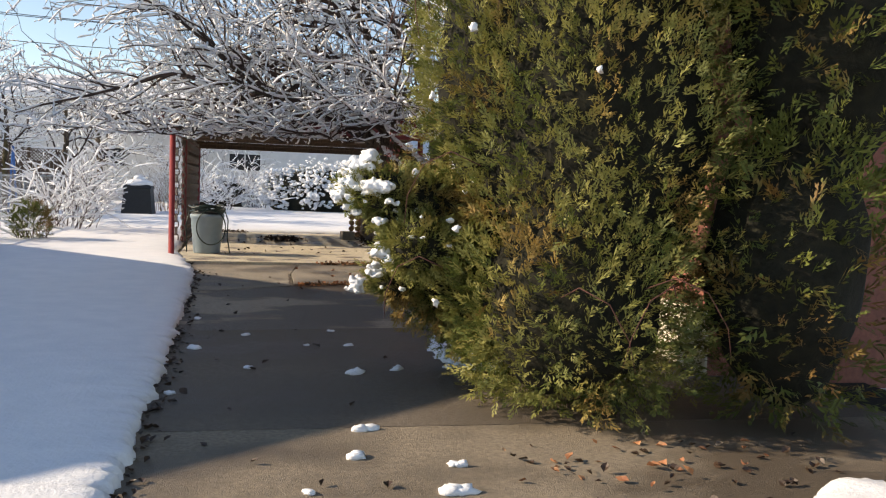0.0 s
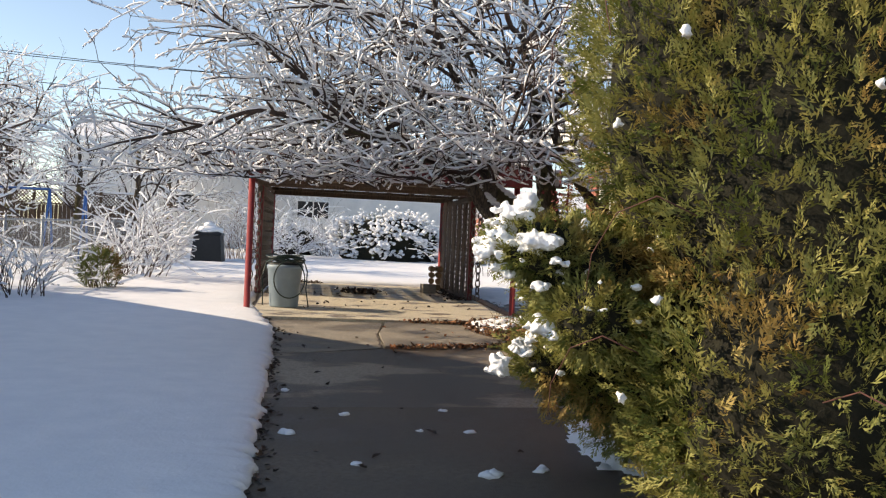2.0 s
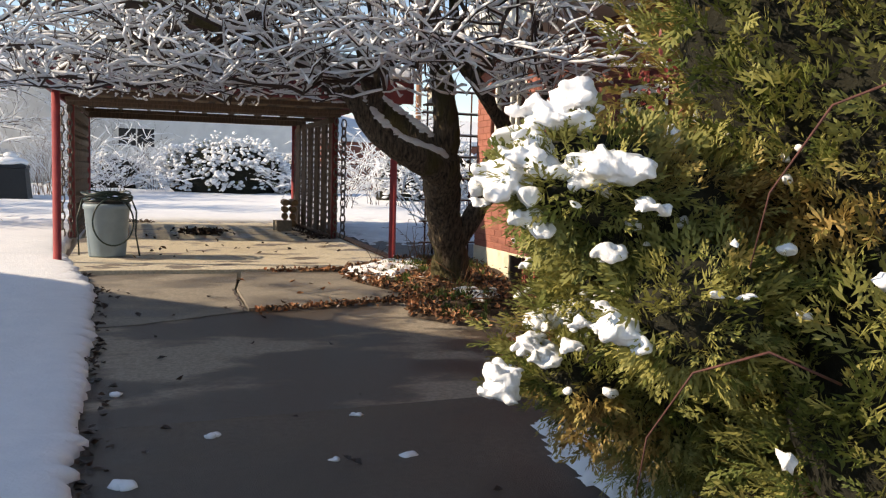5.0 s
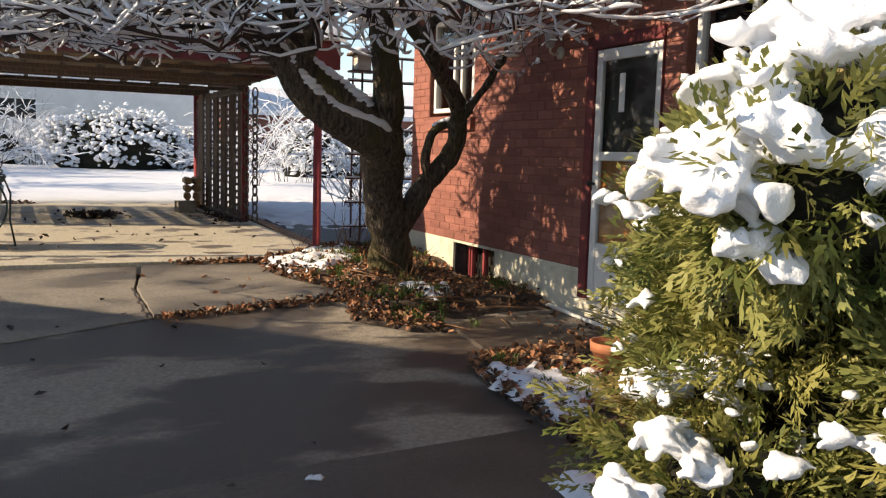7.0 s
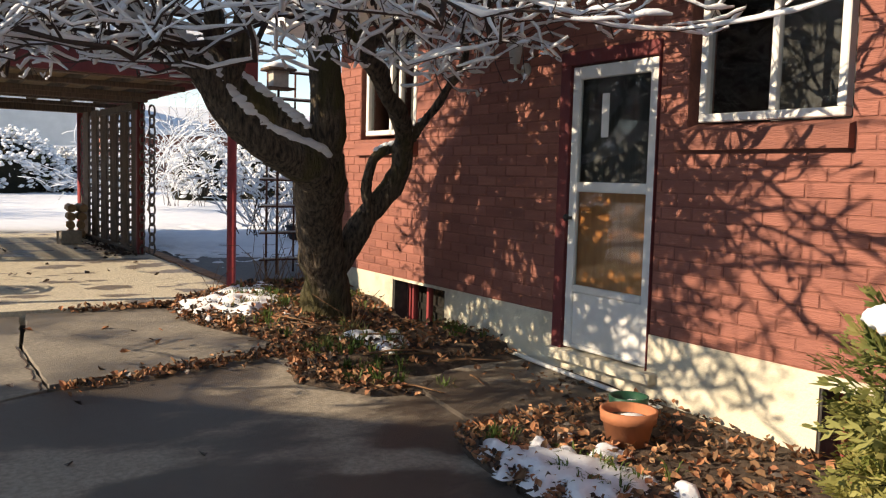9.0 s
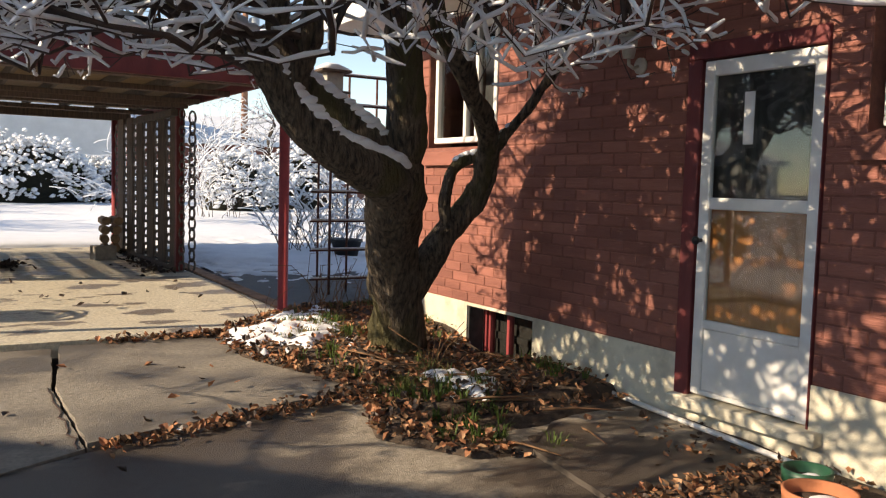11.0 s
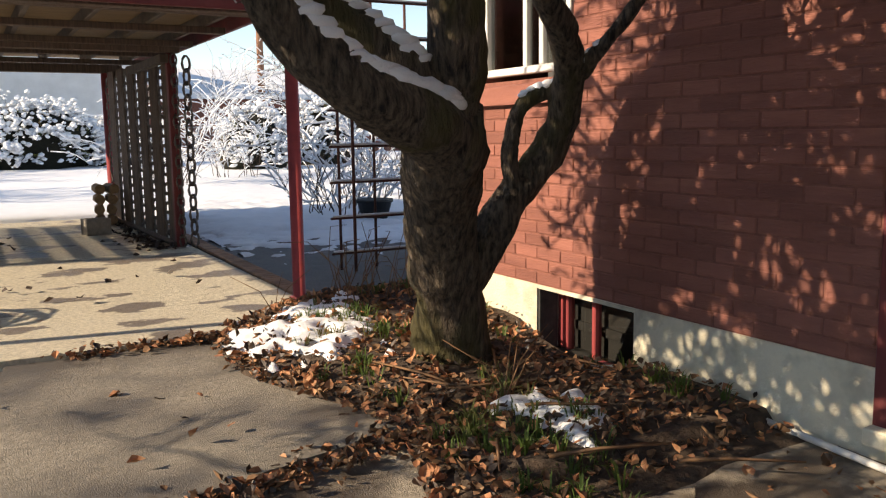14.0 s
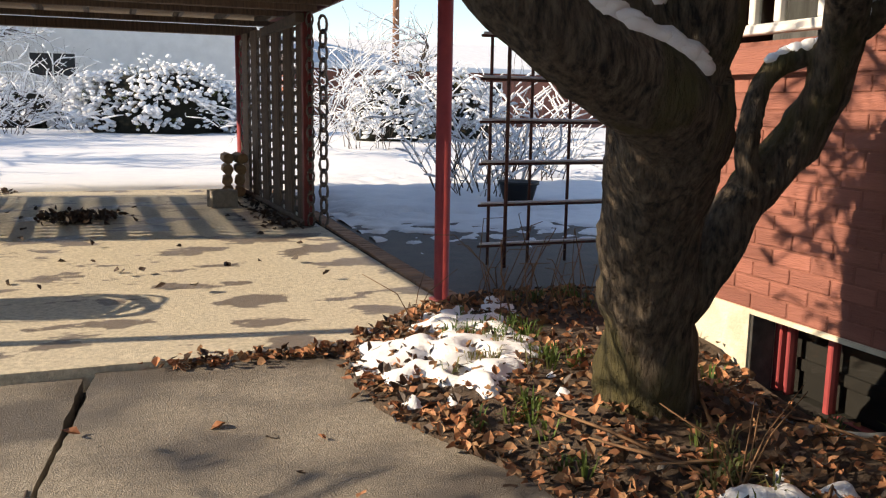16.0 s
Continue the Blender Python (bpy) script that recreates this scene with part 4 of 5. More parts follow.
def evergreen(name, lobes, count, size, mats, seed, label, upward=0.5, floor_z=0.15):
    """A dense evergreen of several rounded lobes (x, y, z, rx, ry, rz): near-black core in place of inner shade, sprays
    outside in tufts.
    """
    rnd = random.Random(seed)
    b = group_at(name, Matrix.Identity(4), label=label, category="bush")
    V, F = [], []
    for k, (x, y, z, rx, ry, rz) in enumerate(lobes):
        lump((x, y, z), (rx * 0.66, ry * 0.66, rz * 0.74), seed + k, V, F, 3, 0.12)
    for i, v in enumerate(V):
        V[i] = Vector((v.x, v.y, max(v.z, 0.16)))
    put("twigs", mesh_of(V, F, CORE, "twigs", True), None, b, label="near-black core standing in for inner shade")
    total = sum(l[3] * l[5] + l[4] * l[5] for l in lobes)
    bright, dark = [], []
    for k, (x, y, z, rx, ry, rz) in enumerate(lobes):
        for _ in range(int(count * (rx * rz + ry * rz) / total)):
            u = Vector((rnd.gauss(0, 1), rnd.gauss(0, 1), rnd.gauss(0, 1))).normalized()
            if (u.x > 0.7 or u.y > 0.75) and u.z < 0.5 and rnd.random() < 0.75:
                continue
            q = u * 1.7 + Vector((seed, k, 0))
            tuft = 1 + 0.17 * noise.noise(q * 1.3) + 0.15 * noise.noise(q * 3.1) + 0.07 * noise.noise(q * 7.5)
            s = (0.70 + 0.32 * rnd.random() ** 0.7) * tuft
            p = Vector((x + u.x * rx * s, y + u.y * ry * s, z + u.z * rz * s))
            if p.z < floor_z:
                continue
            inside = any(((p.x - a) / c) ** 2 + ((p.y - e) / f) ** 2 + ((p.z - g) / h) ** 2 < 0.55 for j, (a, e, g, c, f, h) in enumerate(lobes) if j != k)
            if inside:
                continue
            way = u + Vector((0, 0, upward))
            # sunken tufts, and some by noise, get the colour darkened for shade
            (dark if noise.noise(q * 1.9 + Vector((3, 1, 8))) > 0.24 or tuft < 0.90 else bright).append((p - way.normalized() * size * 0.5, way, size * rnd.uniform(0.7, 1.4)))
    TIPS[seed] = [(p + w.normalized() * size * 0.9, w) for p, w, _ in bright + dark]
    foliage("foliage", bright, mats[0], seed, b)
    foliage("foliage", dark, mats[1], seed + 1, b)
    return b


evergreen("evergreen_bush", [(2.35, 6.05, 2.2, 1.25, 1.28, 2.6), (2.1, 5.75, 0.95, 0.95, 1.05, 1.0), (2.5, 6.0, 4.0, 1.35, 1.3, 1.6), (1.75, 6.3, 2.7, 0.8, 0.8, 1.7)], 25000, 0.118, (SPRAY, SPRAY_DARK), 3,
          "tall dense evergreen bush with yellow-green scaly sprays", 0.6)
evergreen("evergreen_bush", [(1.65, 6.72, 1.05, 0.88, 0.52, 0.60), (1.30, 6.62, 1.42, 0.52, 0.42, 0.40), (1.8, 6.9, 0.75, 0.62, 0.5, 0.5), (1.05, 6.25, 1.55, 0.50, 0.36, 0.26), (0.80, 6.15, 1.62, 0.34, 0.26, 0.20), (1.05, 5.95, 1.25, 0.30, 0.3, 0.25), (1.0, 6.55, 0.9, 0.26, 0.22, 0.15), (1.52, 7.15, 1.24, 0.36, 0.26, 0.26), (1.62, 7.2, 0.95, 0.40, 0.28, 0.32)], 12500, 0.105, (SPRAY, SPRAY_DARK), 7,
          "low spreading evergreen bush loaded with snow", 0.2, 0.25)
# Every spray here uses the darkened colour, in place of shade.
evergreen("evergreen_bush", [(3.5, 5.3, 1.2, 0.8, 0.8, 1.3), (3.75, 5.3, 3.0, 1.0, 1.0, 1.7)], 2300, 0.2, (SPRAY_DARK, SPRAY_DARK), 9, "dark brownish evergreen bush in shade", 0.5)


def bush_snow():
    rnd = random.Random(4)
    V, F = [], []
    # clumps lie on the upper outer branches: x, y, z, size
    seats = [(0.59, 6.11, 1.84, 0.09), (0.54, 6.13, 1.76, 0.09), (0.57, 6.09, 1.7, 0.1), (0.5, 6.17, 1.66, 0.09), (0.48, 6.21, 1.63, 0.075), (0.51, 6.11, 1.61, 0.07), (0.63, 6.06, 1.81, 0.085), (0.68, 6.06, 1.89, 0.085), (0.72, 5.96, 1.7, 0.085), (0.72, 5.91, 1.66, 0.09), (0.69, 5.99, 1.63, 0.07), (0.76, 5.89, 1.68, 0.08), (0.59, 6.11, 1.49, 0.05), (0.56, 6.13, 1.53, 0.045), (0.49, 6.3, 1.56, 0.04), (1.0, 6.8, 1.11, 0.11), (1.04, 6.66, 1.16, 0.1), (0.77, 5.89, 1.2, 0.075), (0.75, 5.92, 1.24, 0.055), (0.76, 6.04, 1.2, 0.06), (0.67, 6.49, 0.97, 0.08), (0.8, 6.55, 1.05, 0.08), (0.64, 6.48, 0.9, 0.07), (0.78, 6.43, 1.02, 0.06), (0.76, 5.95, 1.43, 0.055), (0.81, 5.84, 1.57, 0.055), (0.84, 6.71, 1.31, 0.035), (0.77, 6.2, 1.1, 0.04)]
    seats += [(1.24, 7.2, 1.44, 0.05), (1.32, 7.2, 1.49, 0.06), (1.58, 7.2, 1.50, 0.05), (1.3, 7.05, 1.2, 0.035), (1.35, 7.05, 1.0, 0.035)]
    for k, (x, y, z, s) in enumerate(seats):
        for q in range(20):
            a, d = rnd.uniform(0, 6.3), s * 0.95 * rnd.random() ** 0.6
            c = s * rnd.uniform(0.16, 0.42)
            lump((x + d * math.cos(a), y + d * math.sin(a), z + rnd.uniform(-0.4, 0.15) * s - 0.3 * d), (c * rnd.uniform(0.8, 1.3), c, c * rnd.uniform(0.55, 0.9)), k * 5 + q, V, F, 2, 0.45)
    # loose bits caught on the sprays
    for k, (p, w) in enumerate(TIPS[7]):
        if w.z > 0.1 and p.x < 1.5 and p.y < 6.85 and noise.noise(p * 5) > 0.1 and rnd.random() < 0.2:
            c = rnd.uniform(0.010, 0.026)
            lump(p, (c * rnd.uniform(1, 1.6), c * rnd.uniform(1, 1.6), c * 0.8), k, V, F, 1, 0.5)
    for i, v in enumerate(V):
        V[i] = v + 0.02 * noise.noise_vector(v * 17) + 0.010 * noise.noise_vector(v * 48)
    ob = put("bush_snow", mesh_of(V, F, SNOW, "bush_snow", True), label="heavy snow clumps lying on the evergreen branches", category="snow", kind="stuff")
    blend = ob.modifiers.new("packed", "REMESH")
    blend.mode, blend.voxel_size, blend.use_smooth_shade = "VOXEL", 0.008, True
    soft = ob.modifiers.new("soft", "SMOOTH")
    soft.factor, soft.iterations = 0.4, 1
    V, F = [], []
    for k in range(12):
        a = rnd.uniform(2.4, 4.6)
        z = rnd.uniform(0.8, 4.0)
        lump((2.3 + 1.28 * math.cos(a), 6.0 + 1.28 * math.sin(a), z), (0.014 + 0.016 * rnd.random(), 0.02, 0.014 + 0.03 * rnd.random()), k, V, F, 2, 1.1)
    put("bush_snow", mesh_of(V, F, SNOW, "bush_snow", True), label="small bits of snow caught in the evergreen", category="snow", kind="stuff")


bush_snow()


# ---- planting bed ----
def bed_edge(y):
    """Front edge of the bed, towards the driveway."""
    return float(np.interp(y, (8.2, 9.0, 9.8, 10.15, 10.4, 10.8, 11.0, 11.5, 12.0, 12.4, 12.8, 13.2, 13.6, 14.2, 14.6, 15.0, 15.3), (1.9, 2.0, 2.05, 2.2, 2.85, 2.85, 2.15, 1.80, 1.98, 2.1, 2.0, 1.82, 1.68, 1.70, 1.9, 2.35, 2.6)))


def bed_z(x, y):
    e = bed_edge(y)
    f = max(0.0, min(1.0, (x - e) / 0.5))
    f *= min(1.0, max(0.0, (15.35 - y) / 0.4)) * min(1.0, max(0.0, (y - 8.2) / 0.4))
    pad = 0.0 if not (2.3 < x < 3.62 and 10.2 < y < 11.35) else -0.06
    pad -= 0.13 * max(0.0, 1 - abs(y - 13.03) / 0.62) ** 0.5 * min(1.0, max(0.0, (x - 3.2) / 0.25))
    return gz(y) + 0.035 + 0.075 * f * f * (3 - 2 * f) * (0.25 if y < 11.6 else 1) + 0.02 * noise.noise(Vector((x * 3, y * 3, 0))) + pad


nx, ny = 46, 130
V = [(bed_edge(y) - 0.03 + (4.45 - bed_edge(y) if y > 14.75 else WX + 0.0 - bed_edge(y)) * i / nx, y, 0) for i in range(nx + 1) for y in np.linspace(8.2, 15.34, ny + 1)]
V = [(x, y, bed_z(x, y) - (0.03 if i <= ny else 0)) for i, (x, y, _) in enumerate(V)]
F = [(i * (ny + 1) + j, (i + 1) * (ny + 1) + j, (i + 1) * (ny + 1) + j + 1, i * (ny + 1) + j + 1) for i in range(nx) for j in range(ny)]
put("planting_bed", mesh_of(V, F, SOIL, "planting_bed", True), label="dark soil of the planting bed along the house", category="soil", kind="structure")


def leaf_shape(seed):
    rnd = random.Random(seed)
    w, c = rnd.uniform(0.3, 0.5), rnd.uniform(0.1, 0.35)
    V = [(0, 0, 0), (0.3, w * 0.8, c), (0.65, w * 0.7, c * 0.9), (1, 0, 0.12 + c * 0.3), (0.65, -w * 0.7, c * 0.7), (0.3, -w * 0.8, c), (0.5, 0, 0.02)]
    return np.array(V), [(0, 6, 1), (1, 6, 2), (2, 6, 3), (3, 6, 4), (4, 6, 5), (5, 6, 0)]


LEAVES = [leaf_shape(k) for k in range(5)]


def scatter_leaves(name, spots, mat, seed, size=(0.03, 0.068), tilt=0.5, **tags):
    rnd = random.Random(seed)
    VV, FF, n = [], [], 0
    for p in spots:
        pts, faces = LEAVES[rnd.randrange(5)]
        R = np.array(Euler((rnd.gauss(0, tilt), rnd.gauss(0, tilt), rnd.uniform(0, 6.3))).to_matrix())
        VV.append(pts * rnd.uniform(*size) @ R.T + np.array(p))
        FF += [tuple(i + n for i in f) for f in faces]
        n += len(pts)
    return put(name, mesh_of(np.concatenate(VV), FF, mat, name), **tags)


rnd = random.Random(8)
spots, wet = [], []
while len(spots) < 6000:
    y = rnd.uniform(8.5, 15.25)
    x = rnd.uniform(bed_edge(y) - 0.05, 3.62)
    if 2.4 < x < 3.6 and 10.25 < y < 11.4 and rnd.random() < 0.72 + 0.25 * (x < 3.0):
        continue
    edge = math.exp(-abs(x - bed_edge(y)) / 0.35)
    if rnd.random() < 0.32 + 0.55 * edge + 0.4 * max(0, noise.noise(Vector((x * 2, y * 2, 4)))):
        spots.append((x, y, bed_z(x, y) + rnd.uniform(0.0, 0.035)))
# leaves drifted along the broken edges of the slabs
for k in range(520):
    f = rnd.random() ** 0.8
    x, y = 0.4 + 1.75 * f, 11.94 + 0.46 * f
    spots.append((x + rnd.gauss(0, 0.05), y + rnd.gauss(-0.04, 0.05 + 0.05 * f), gz(y) + 0.012 + 0.02 * rnd.random()))
for k in range(300):
    f = rnd.random() ** 1.5
    spots.append((1.9 - 1.1 * f + rnd.gauss(0, 0.05), 14.41 + rnd.gauss(0, 0.045), gz(14.4) + 0.04 + 0.02 * rnd.random()))
scatter_leaves("leaf_litter", spots[::2], LEAF, 1, (0.022, 0.07), label="curled brown fallen leaves over the bed", category="leaves", kind="stuff")
scatter_leaves("leaf_litter", spots[1::4], LEAF_WET, 2, label="dark wet fallen leaves over the bed", category="leaves", kind="stuff")
scatter_leaves("leaf_litter", spots[3::4], DRYWOOD, 12, label="dull brown fallen leaves over the bed", category="leaves", kind="stuff")
# leaf pile and stray leaves on the paving
pile = [(0.25 + 0.34 * rnd.gauss(0, 0.5), 19.5 + 0.3 * rnd.gauss(0, 0.5), gz(19.5) + 0.055 + rnd.uniform(0, 0.06)) for _ in range(380)]
pile += [(2.2 + rnd.gauss(0, 0.1), rnd.uniform(18.4, 21.3), gz(19.5) + 0.06) for _ in range(160)] + [(rnd.uniform(-1.6, 2.3), rnd.uniform(15, 22), gz(18) + 0.062) for _ in range(60)]
pile += [(rnd.uniform(-1.6, -0.6), 22.2 + rnd.gauss(0, 0.08), gz(22.2) + 0.06) for _ in range(150)]
scatter_leaves("leaf_litter", pile, LEAF_WET, 3, (0.05, 0.1), label="dark heap of swept leaves on the patio", category="leaves", kind="stuff")
stray = []
for _ in range(55):
    y = 3.2 + 11 * rnd.random()
    x = rnd.uniform(lawn_edge(y) + 0.05, 1.9)
    stray.append((x, y, gz(y) + 0.012))
for _ in range(60):
    x, y = rnd.uniform(1.4, 3.4), rnd.uniform(3.3, 4.9)
    stray.append((x, y, gz(y) + 0.012))
for _ in range(260):
    y = rnd.uniform(4, 15)
    stray.append((lawn_edge(y) + abs(rnd.gauss(0, 0.06)) + 0.01, y, gz(y) + 0.01))
scatter_leaves("leaf_litter", stray, LEAF_WET, 4, (0.035, 0.075), 0.25, label="stray dark leaves on the driveway", category="leaves", kind="stuff")
scatter_leaves("leaf_litter", [(rnd.uniform(1.3, 3.0), rnd.uniform(4.0, 4.9), gz(4.5) + 0.014) for _ in range(24)] + [(rnd.uniform(0.4, 2.0), rnd.uniform(12.4, 14.4), gz(13.4) + 0.045) for _ in range(9)], LEAF, 6, (0.04, 0.09), 0.3,
               label="pale brown leaves on the paving by the bush", category="leaves", kind="stuff")


def grass(name, spots, seed, height=0.13, blades=14, mat=GRASS, **tags):
    rnd = random.Random(seed)
    V, F = [], []
    for x, y, z in spots:
        for _ in range(blades):
            a, h, lean = rnd.uniform(0, 6.3), height * rnd.uniform(0.5, 1.3), rnd.uniform(0.2, 0.9)
            d = Vector((math.cos(a), math.sin(a), 0))
            s = Vector((-d.y, d.x, 0)) * 0.004
            p = Vector((x, y, z)) + d * rnd.uniform(0, 0.04)
            k = len(V)
            q, r = p + d * h * lean * 0.4 + Vector((0, 0, h * 0.7)), p + d * h * lean + Vector((0, 0, h * (1.0 - 0.35 * lean)))
            V += [p - s, p + s, q + s, q - s, r]
            F += [(k, k + 1, k + 2, k + 3), (k + 3, k + 2, k + 4)]
    return put(name, mesh_of(V, F, mat, name), **tags)


tufts = []
while len(tufts) < 165:
    y = rnd.uniform(9.0, 14.9)
    x = rnd.uniform(bed_edge(y) + 0.1, 3.5)
    if noise.noise(Vector((x * 1.8, y * 1.8, 11))) > 0.05 and not (2.7 < x and y < 11.7) :
        tufts.append((x, y, bed_z(x, y) - 0.01))
grass("grass_tufts", tufts, 5, 0.10, label="green grass tufts among the fallen leaves", category="grass", kind="stuff")

# lying snow in the bed
snow_sheet("snow_patch", 1.7, 3.0, 13.1, 15.2, 0.026, 0.042, lambda x, y: 0.34 - 0.75 * (((x - 2.25 - 0.25 * (y - 14)) / 0.55) ** 2 + ((y - 14.1) / 0.8) ** 2) + 0.85 * noise.noise(Vector((x * 8, y * 8, 2))), 21, 0.02, bed_z, label="patch of melting snow in the bed beside the tree", category="snow", kind="stuff")
snow_sheet("snow_patch", 1.8, 3.2, 8.3, 10.0, 0.03, 0.05, lambda x, y: 0.4 - 0.9 * (((x - 2.3) / 0.5) ** 2 + ((y - 9.3) / 0.65) ** 2) + 0.5 * noise.noise(Vector((x * 9, y * 9, 7))), 23, 0.02, bed_z, label="patch of melting snow by the flower pot", category="snow", kind="stuff")
snow_sheet("snow_patch", 2.2, 3.2, 11.4, 12.8, 0.03, 0.045, lambda x, y: 0.0 + 0.5 * noise.noise(Vector((x * 11, y * 11, 2))) - 0.6 * (((x - 2.65) / 0.5) ** 2 + ((y - 12.0) / 0.6) ** 2), 25, 0.02, bed_z, label="small scraps of snow on the leaves", category="snow", kind="stuff")
snow_sheet("snow_patch", 2.2, 4.4, 2.6, 4.2, 0.05, 0.09, lambda x, y: 0.9 - 1.5 * (((x - 3.15) / 0.8) ** 2 + ((y - 3.6) / 0.55) ** 2), 27, label="snow left on the paving near the bush", category="snow", kind="stuff")
snow_sheet("snow_patch", 1.0, 2.4, 6.0, 8.6, 0.04, 0.07, lambda x, y: 0.55 - 1.2 * (((x - 1.75) / 0.45) ** 2 + ((y - 7.4) / 1.0) ** 2), 29, 0.03, label="snow on the ground under the evergreen bush", category="snow", kind="stuff")


def fallen_clump(x, y, s, seed):
    V, F = [], []
    r = random.Random(seed)
    for q in range(3):
        lump((x + r.uniform(-0.6, 0.6) * s, y + r.uniform(-0.5, 0.5) * s, gz(y) + 0.01), (s * r.uniform(0.5, 0.9), s * r.uniform(0.4, 0.7), s * r.uniform(0.25, 0.45)), seed + q, V, F, 2, 0.6)
    put("snow_clump", mesh_of(V, F, SNOW, "snow_clump", True), label="small clump of fallen snow on the driveway", category="snow", group="fallen snow clumps")


for k, (x, y, s) in enumerate([(-0.65, 7.77, 0.07), (0.75, 7.9, 0.05), (0.72, 6.75, 0.09), (0.62, 5.25, 0.075), (0.52, 4.75, 0.075), (0.95, 4.15, 0.085), (-0.15, 7.0, 0.045), (-0.2, 8.4, 0.04), (0.2, 4.2, 0.04), (0.35, 7.9, 0.03),
                              (1.05, 4.55, 0.05), (1.5, 7.35, 0.05), (1.05, 6.9, 0.06), (1.0, 13.15, 0.03), (0.85, 12.05, 0.03), (0.62, 8.6, 0.035), (-0.68, 6.2, 0.04), (-0.75, 9.3, 0.04)]):
    fallen_clump(x, y, s, k * 7)

# cracks and joints
V, F = [], []
tube([(0.29 + 0.05 * noise.noise(Vector((k * 0.8, 2, 0))), 11.97 + 0.085 * k, gz(11.97 + 0.085 * k) + 0.008) for k in range(16)], [0.006] * 16, 4, V, F)
put("crack", mesh_of(V, F, LEAF_WET, "crack"), label="thin crack in the concrete filled with debris", category="crack", kind="structure")
V, F = [], []
tube([(2.35 + 0.42 * k / 9 + 0.03 * noise.noise(Vector((k * 0.9, 5, 0))), 11.1 - 1.05 * k / 9, gz(10.6) + 0.008) for k in range(10)], [0.007] * 10, 4, V, F)
put("crack", mesh_of(V, F, SOIL, "crack"), label="thin dark crack in the concrete", category="crack", kind="structure")


# ---- pots, twigs ----
def flower_pot(x, y, r, h, mat, label):
    p = group_at("flower_pot", pose(x, y, gz(y) + 0.035), label=label, category="flower pot")
    put("pot", lathe([(r * 0.7, 0), (r * 0.92, h * 0.7), (r * 1.0, h * 0.7), (r * 1.04, h), (r * 0.93, h), (r * 0.85, h * 0.72), (r * 0.8, h * 0.7)], mat, 28), None, p)
    put("soil", lathe([(r * 0.86, h * 0.7), (r * 0.85, h * 0.76), (0.02, h * 0.78)], SOIL, 20), None, p)
    V, F = [], []
    lump((0, -0.02, h * 0.8), (r * 0.55, r * 0.45, 0.02), 3, V, F, 2)
    put("snow", mesh_of(V, F, SNOW, "snow", True), None, p)


flower_pot(2.86, 9.5, 0.15, 0.21, TERRACOTTA, "terracotta flower pot with a little snow in it")
flower_pot(3.08, 9.72, 0.11, 0.2, GREENPOT, "green plastic flower pot beside the terracotta one")
lines = []
for k in range(16):
    a = rnd.uniform(0, 6.3)
    x, y = rnd.uniform(2.3, 3.3), rnd.uniform(11.2, 12.9)
    p = Vector((x, y, bed_z(x, y) + 0.02))
    d = Vector((math.cos(a), math.sin(a), 0.05))
    lines.append(([p, p + d * 0.2 + Vector((0, 0, 0.02)), p + d * 0.5 + Vector((0.02, 0.03, 0.01))], [0.009, 0.008, 0.004]))
for k in range(34):      # thin bare canes behind the post
    x, y = rnd.uniform(2.75, 3.35), rnd.uniform(14.3, 15.2)
    p = Vector((x, y, gz(y) + 0.05))
    d = Vector((rnd.gauss(0, 0.35), rnd.gauss(0, 0.3), 1))
    e = Vector((rnd.gauss(0, 0.4), rnd.gauss(0, 0.3), -0.1))
    h = rnd.uniform(0.25, 0.75)
    lines.append(([p, p + d * h * 0.5, p + d * h * 0.85 + e * h * 0.25, p + d * h * 0.9 + e * h * 0.6], [0.004, 0.0035, 0.003, 0.002]))
for x, y, h in ((2.55, 12.25, 0.35), (2.62, 12.3, 0.3), (2.25, 14.75, 0.3)):
    p = Vector((x, y, bed_z(x, y)))
    for q in (-1, 0.3, 1):
        lines.append(([p, p + Vector((0.1 * q, 0, h * 0.6)), p + Vector((0.3 * q, 0.05, h))], [0.004, 0.003, 0.002]))
put("dead_stems", tubes("dead_stems", lines, DRYWOOD, 4), label="dry fallen twigs and bare canes in the bed", category="twigs", kind="stuff")
# reddish creeper stems on the evergreen
lines = []
for k in range(9):
    a = rnd.uniform(3.2, 4.9)
    z = rnd.uniform(1.0, 3.2)
    p = Vector((2.25 + 1.2 * math.cos(a), 5.95 + 1.25 * math.sin(a), z))
    o = Vector((math.cos(a), math.sin(a), 0))
    t = Vector((-o.y, o.x, 0))
    s = rnd.choice((-1, 1))
    lines.append(([p, p + o * 0.15 + t * s * 0.12 + Vector((0, 0, 0.08)), p + o * 0.2 + t * s * 0.3, p + o * 0.22 + t * s * 0.42 + Vector((0, 0, -0.2)), p + o * 0.2 + t * s * 0.46 + Vector((0, 0, -0.38))], [0.004, 0.004, 0.0035, 0.003, 0.002]))
put("creeper_stems", tubes("creeper_stems", lines, RUST, 4), label="thin reddish bare creeper stems on the evergreen", category="stems", kind="stuff")


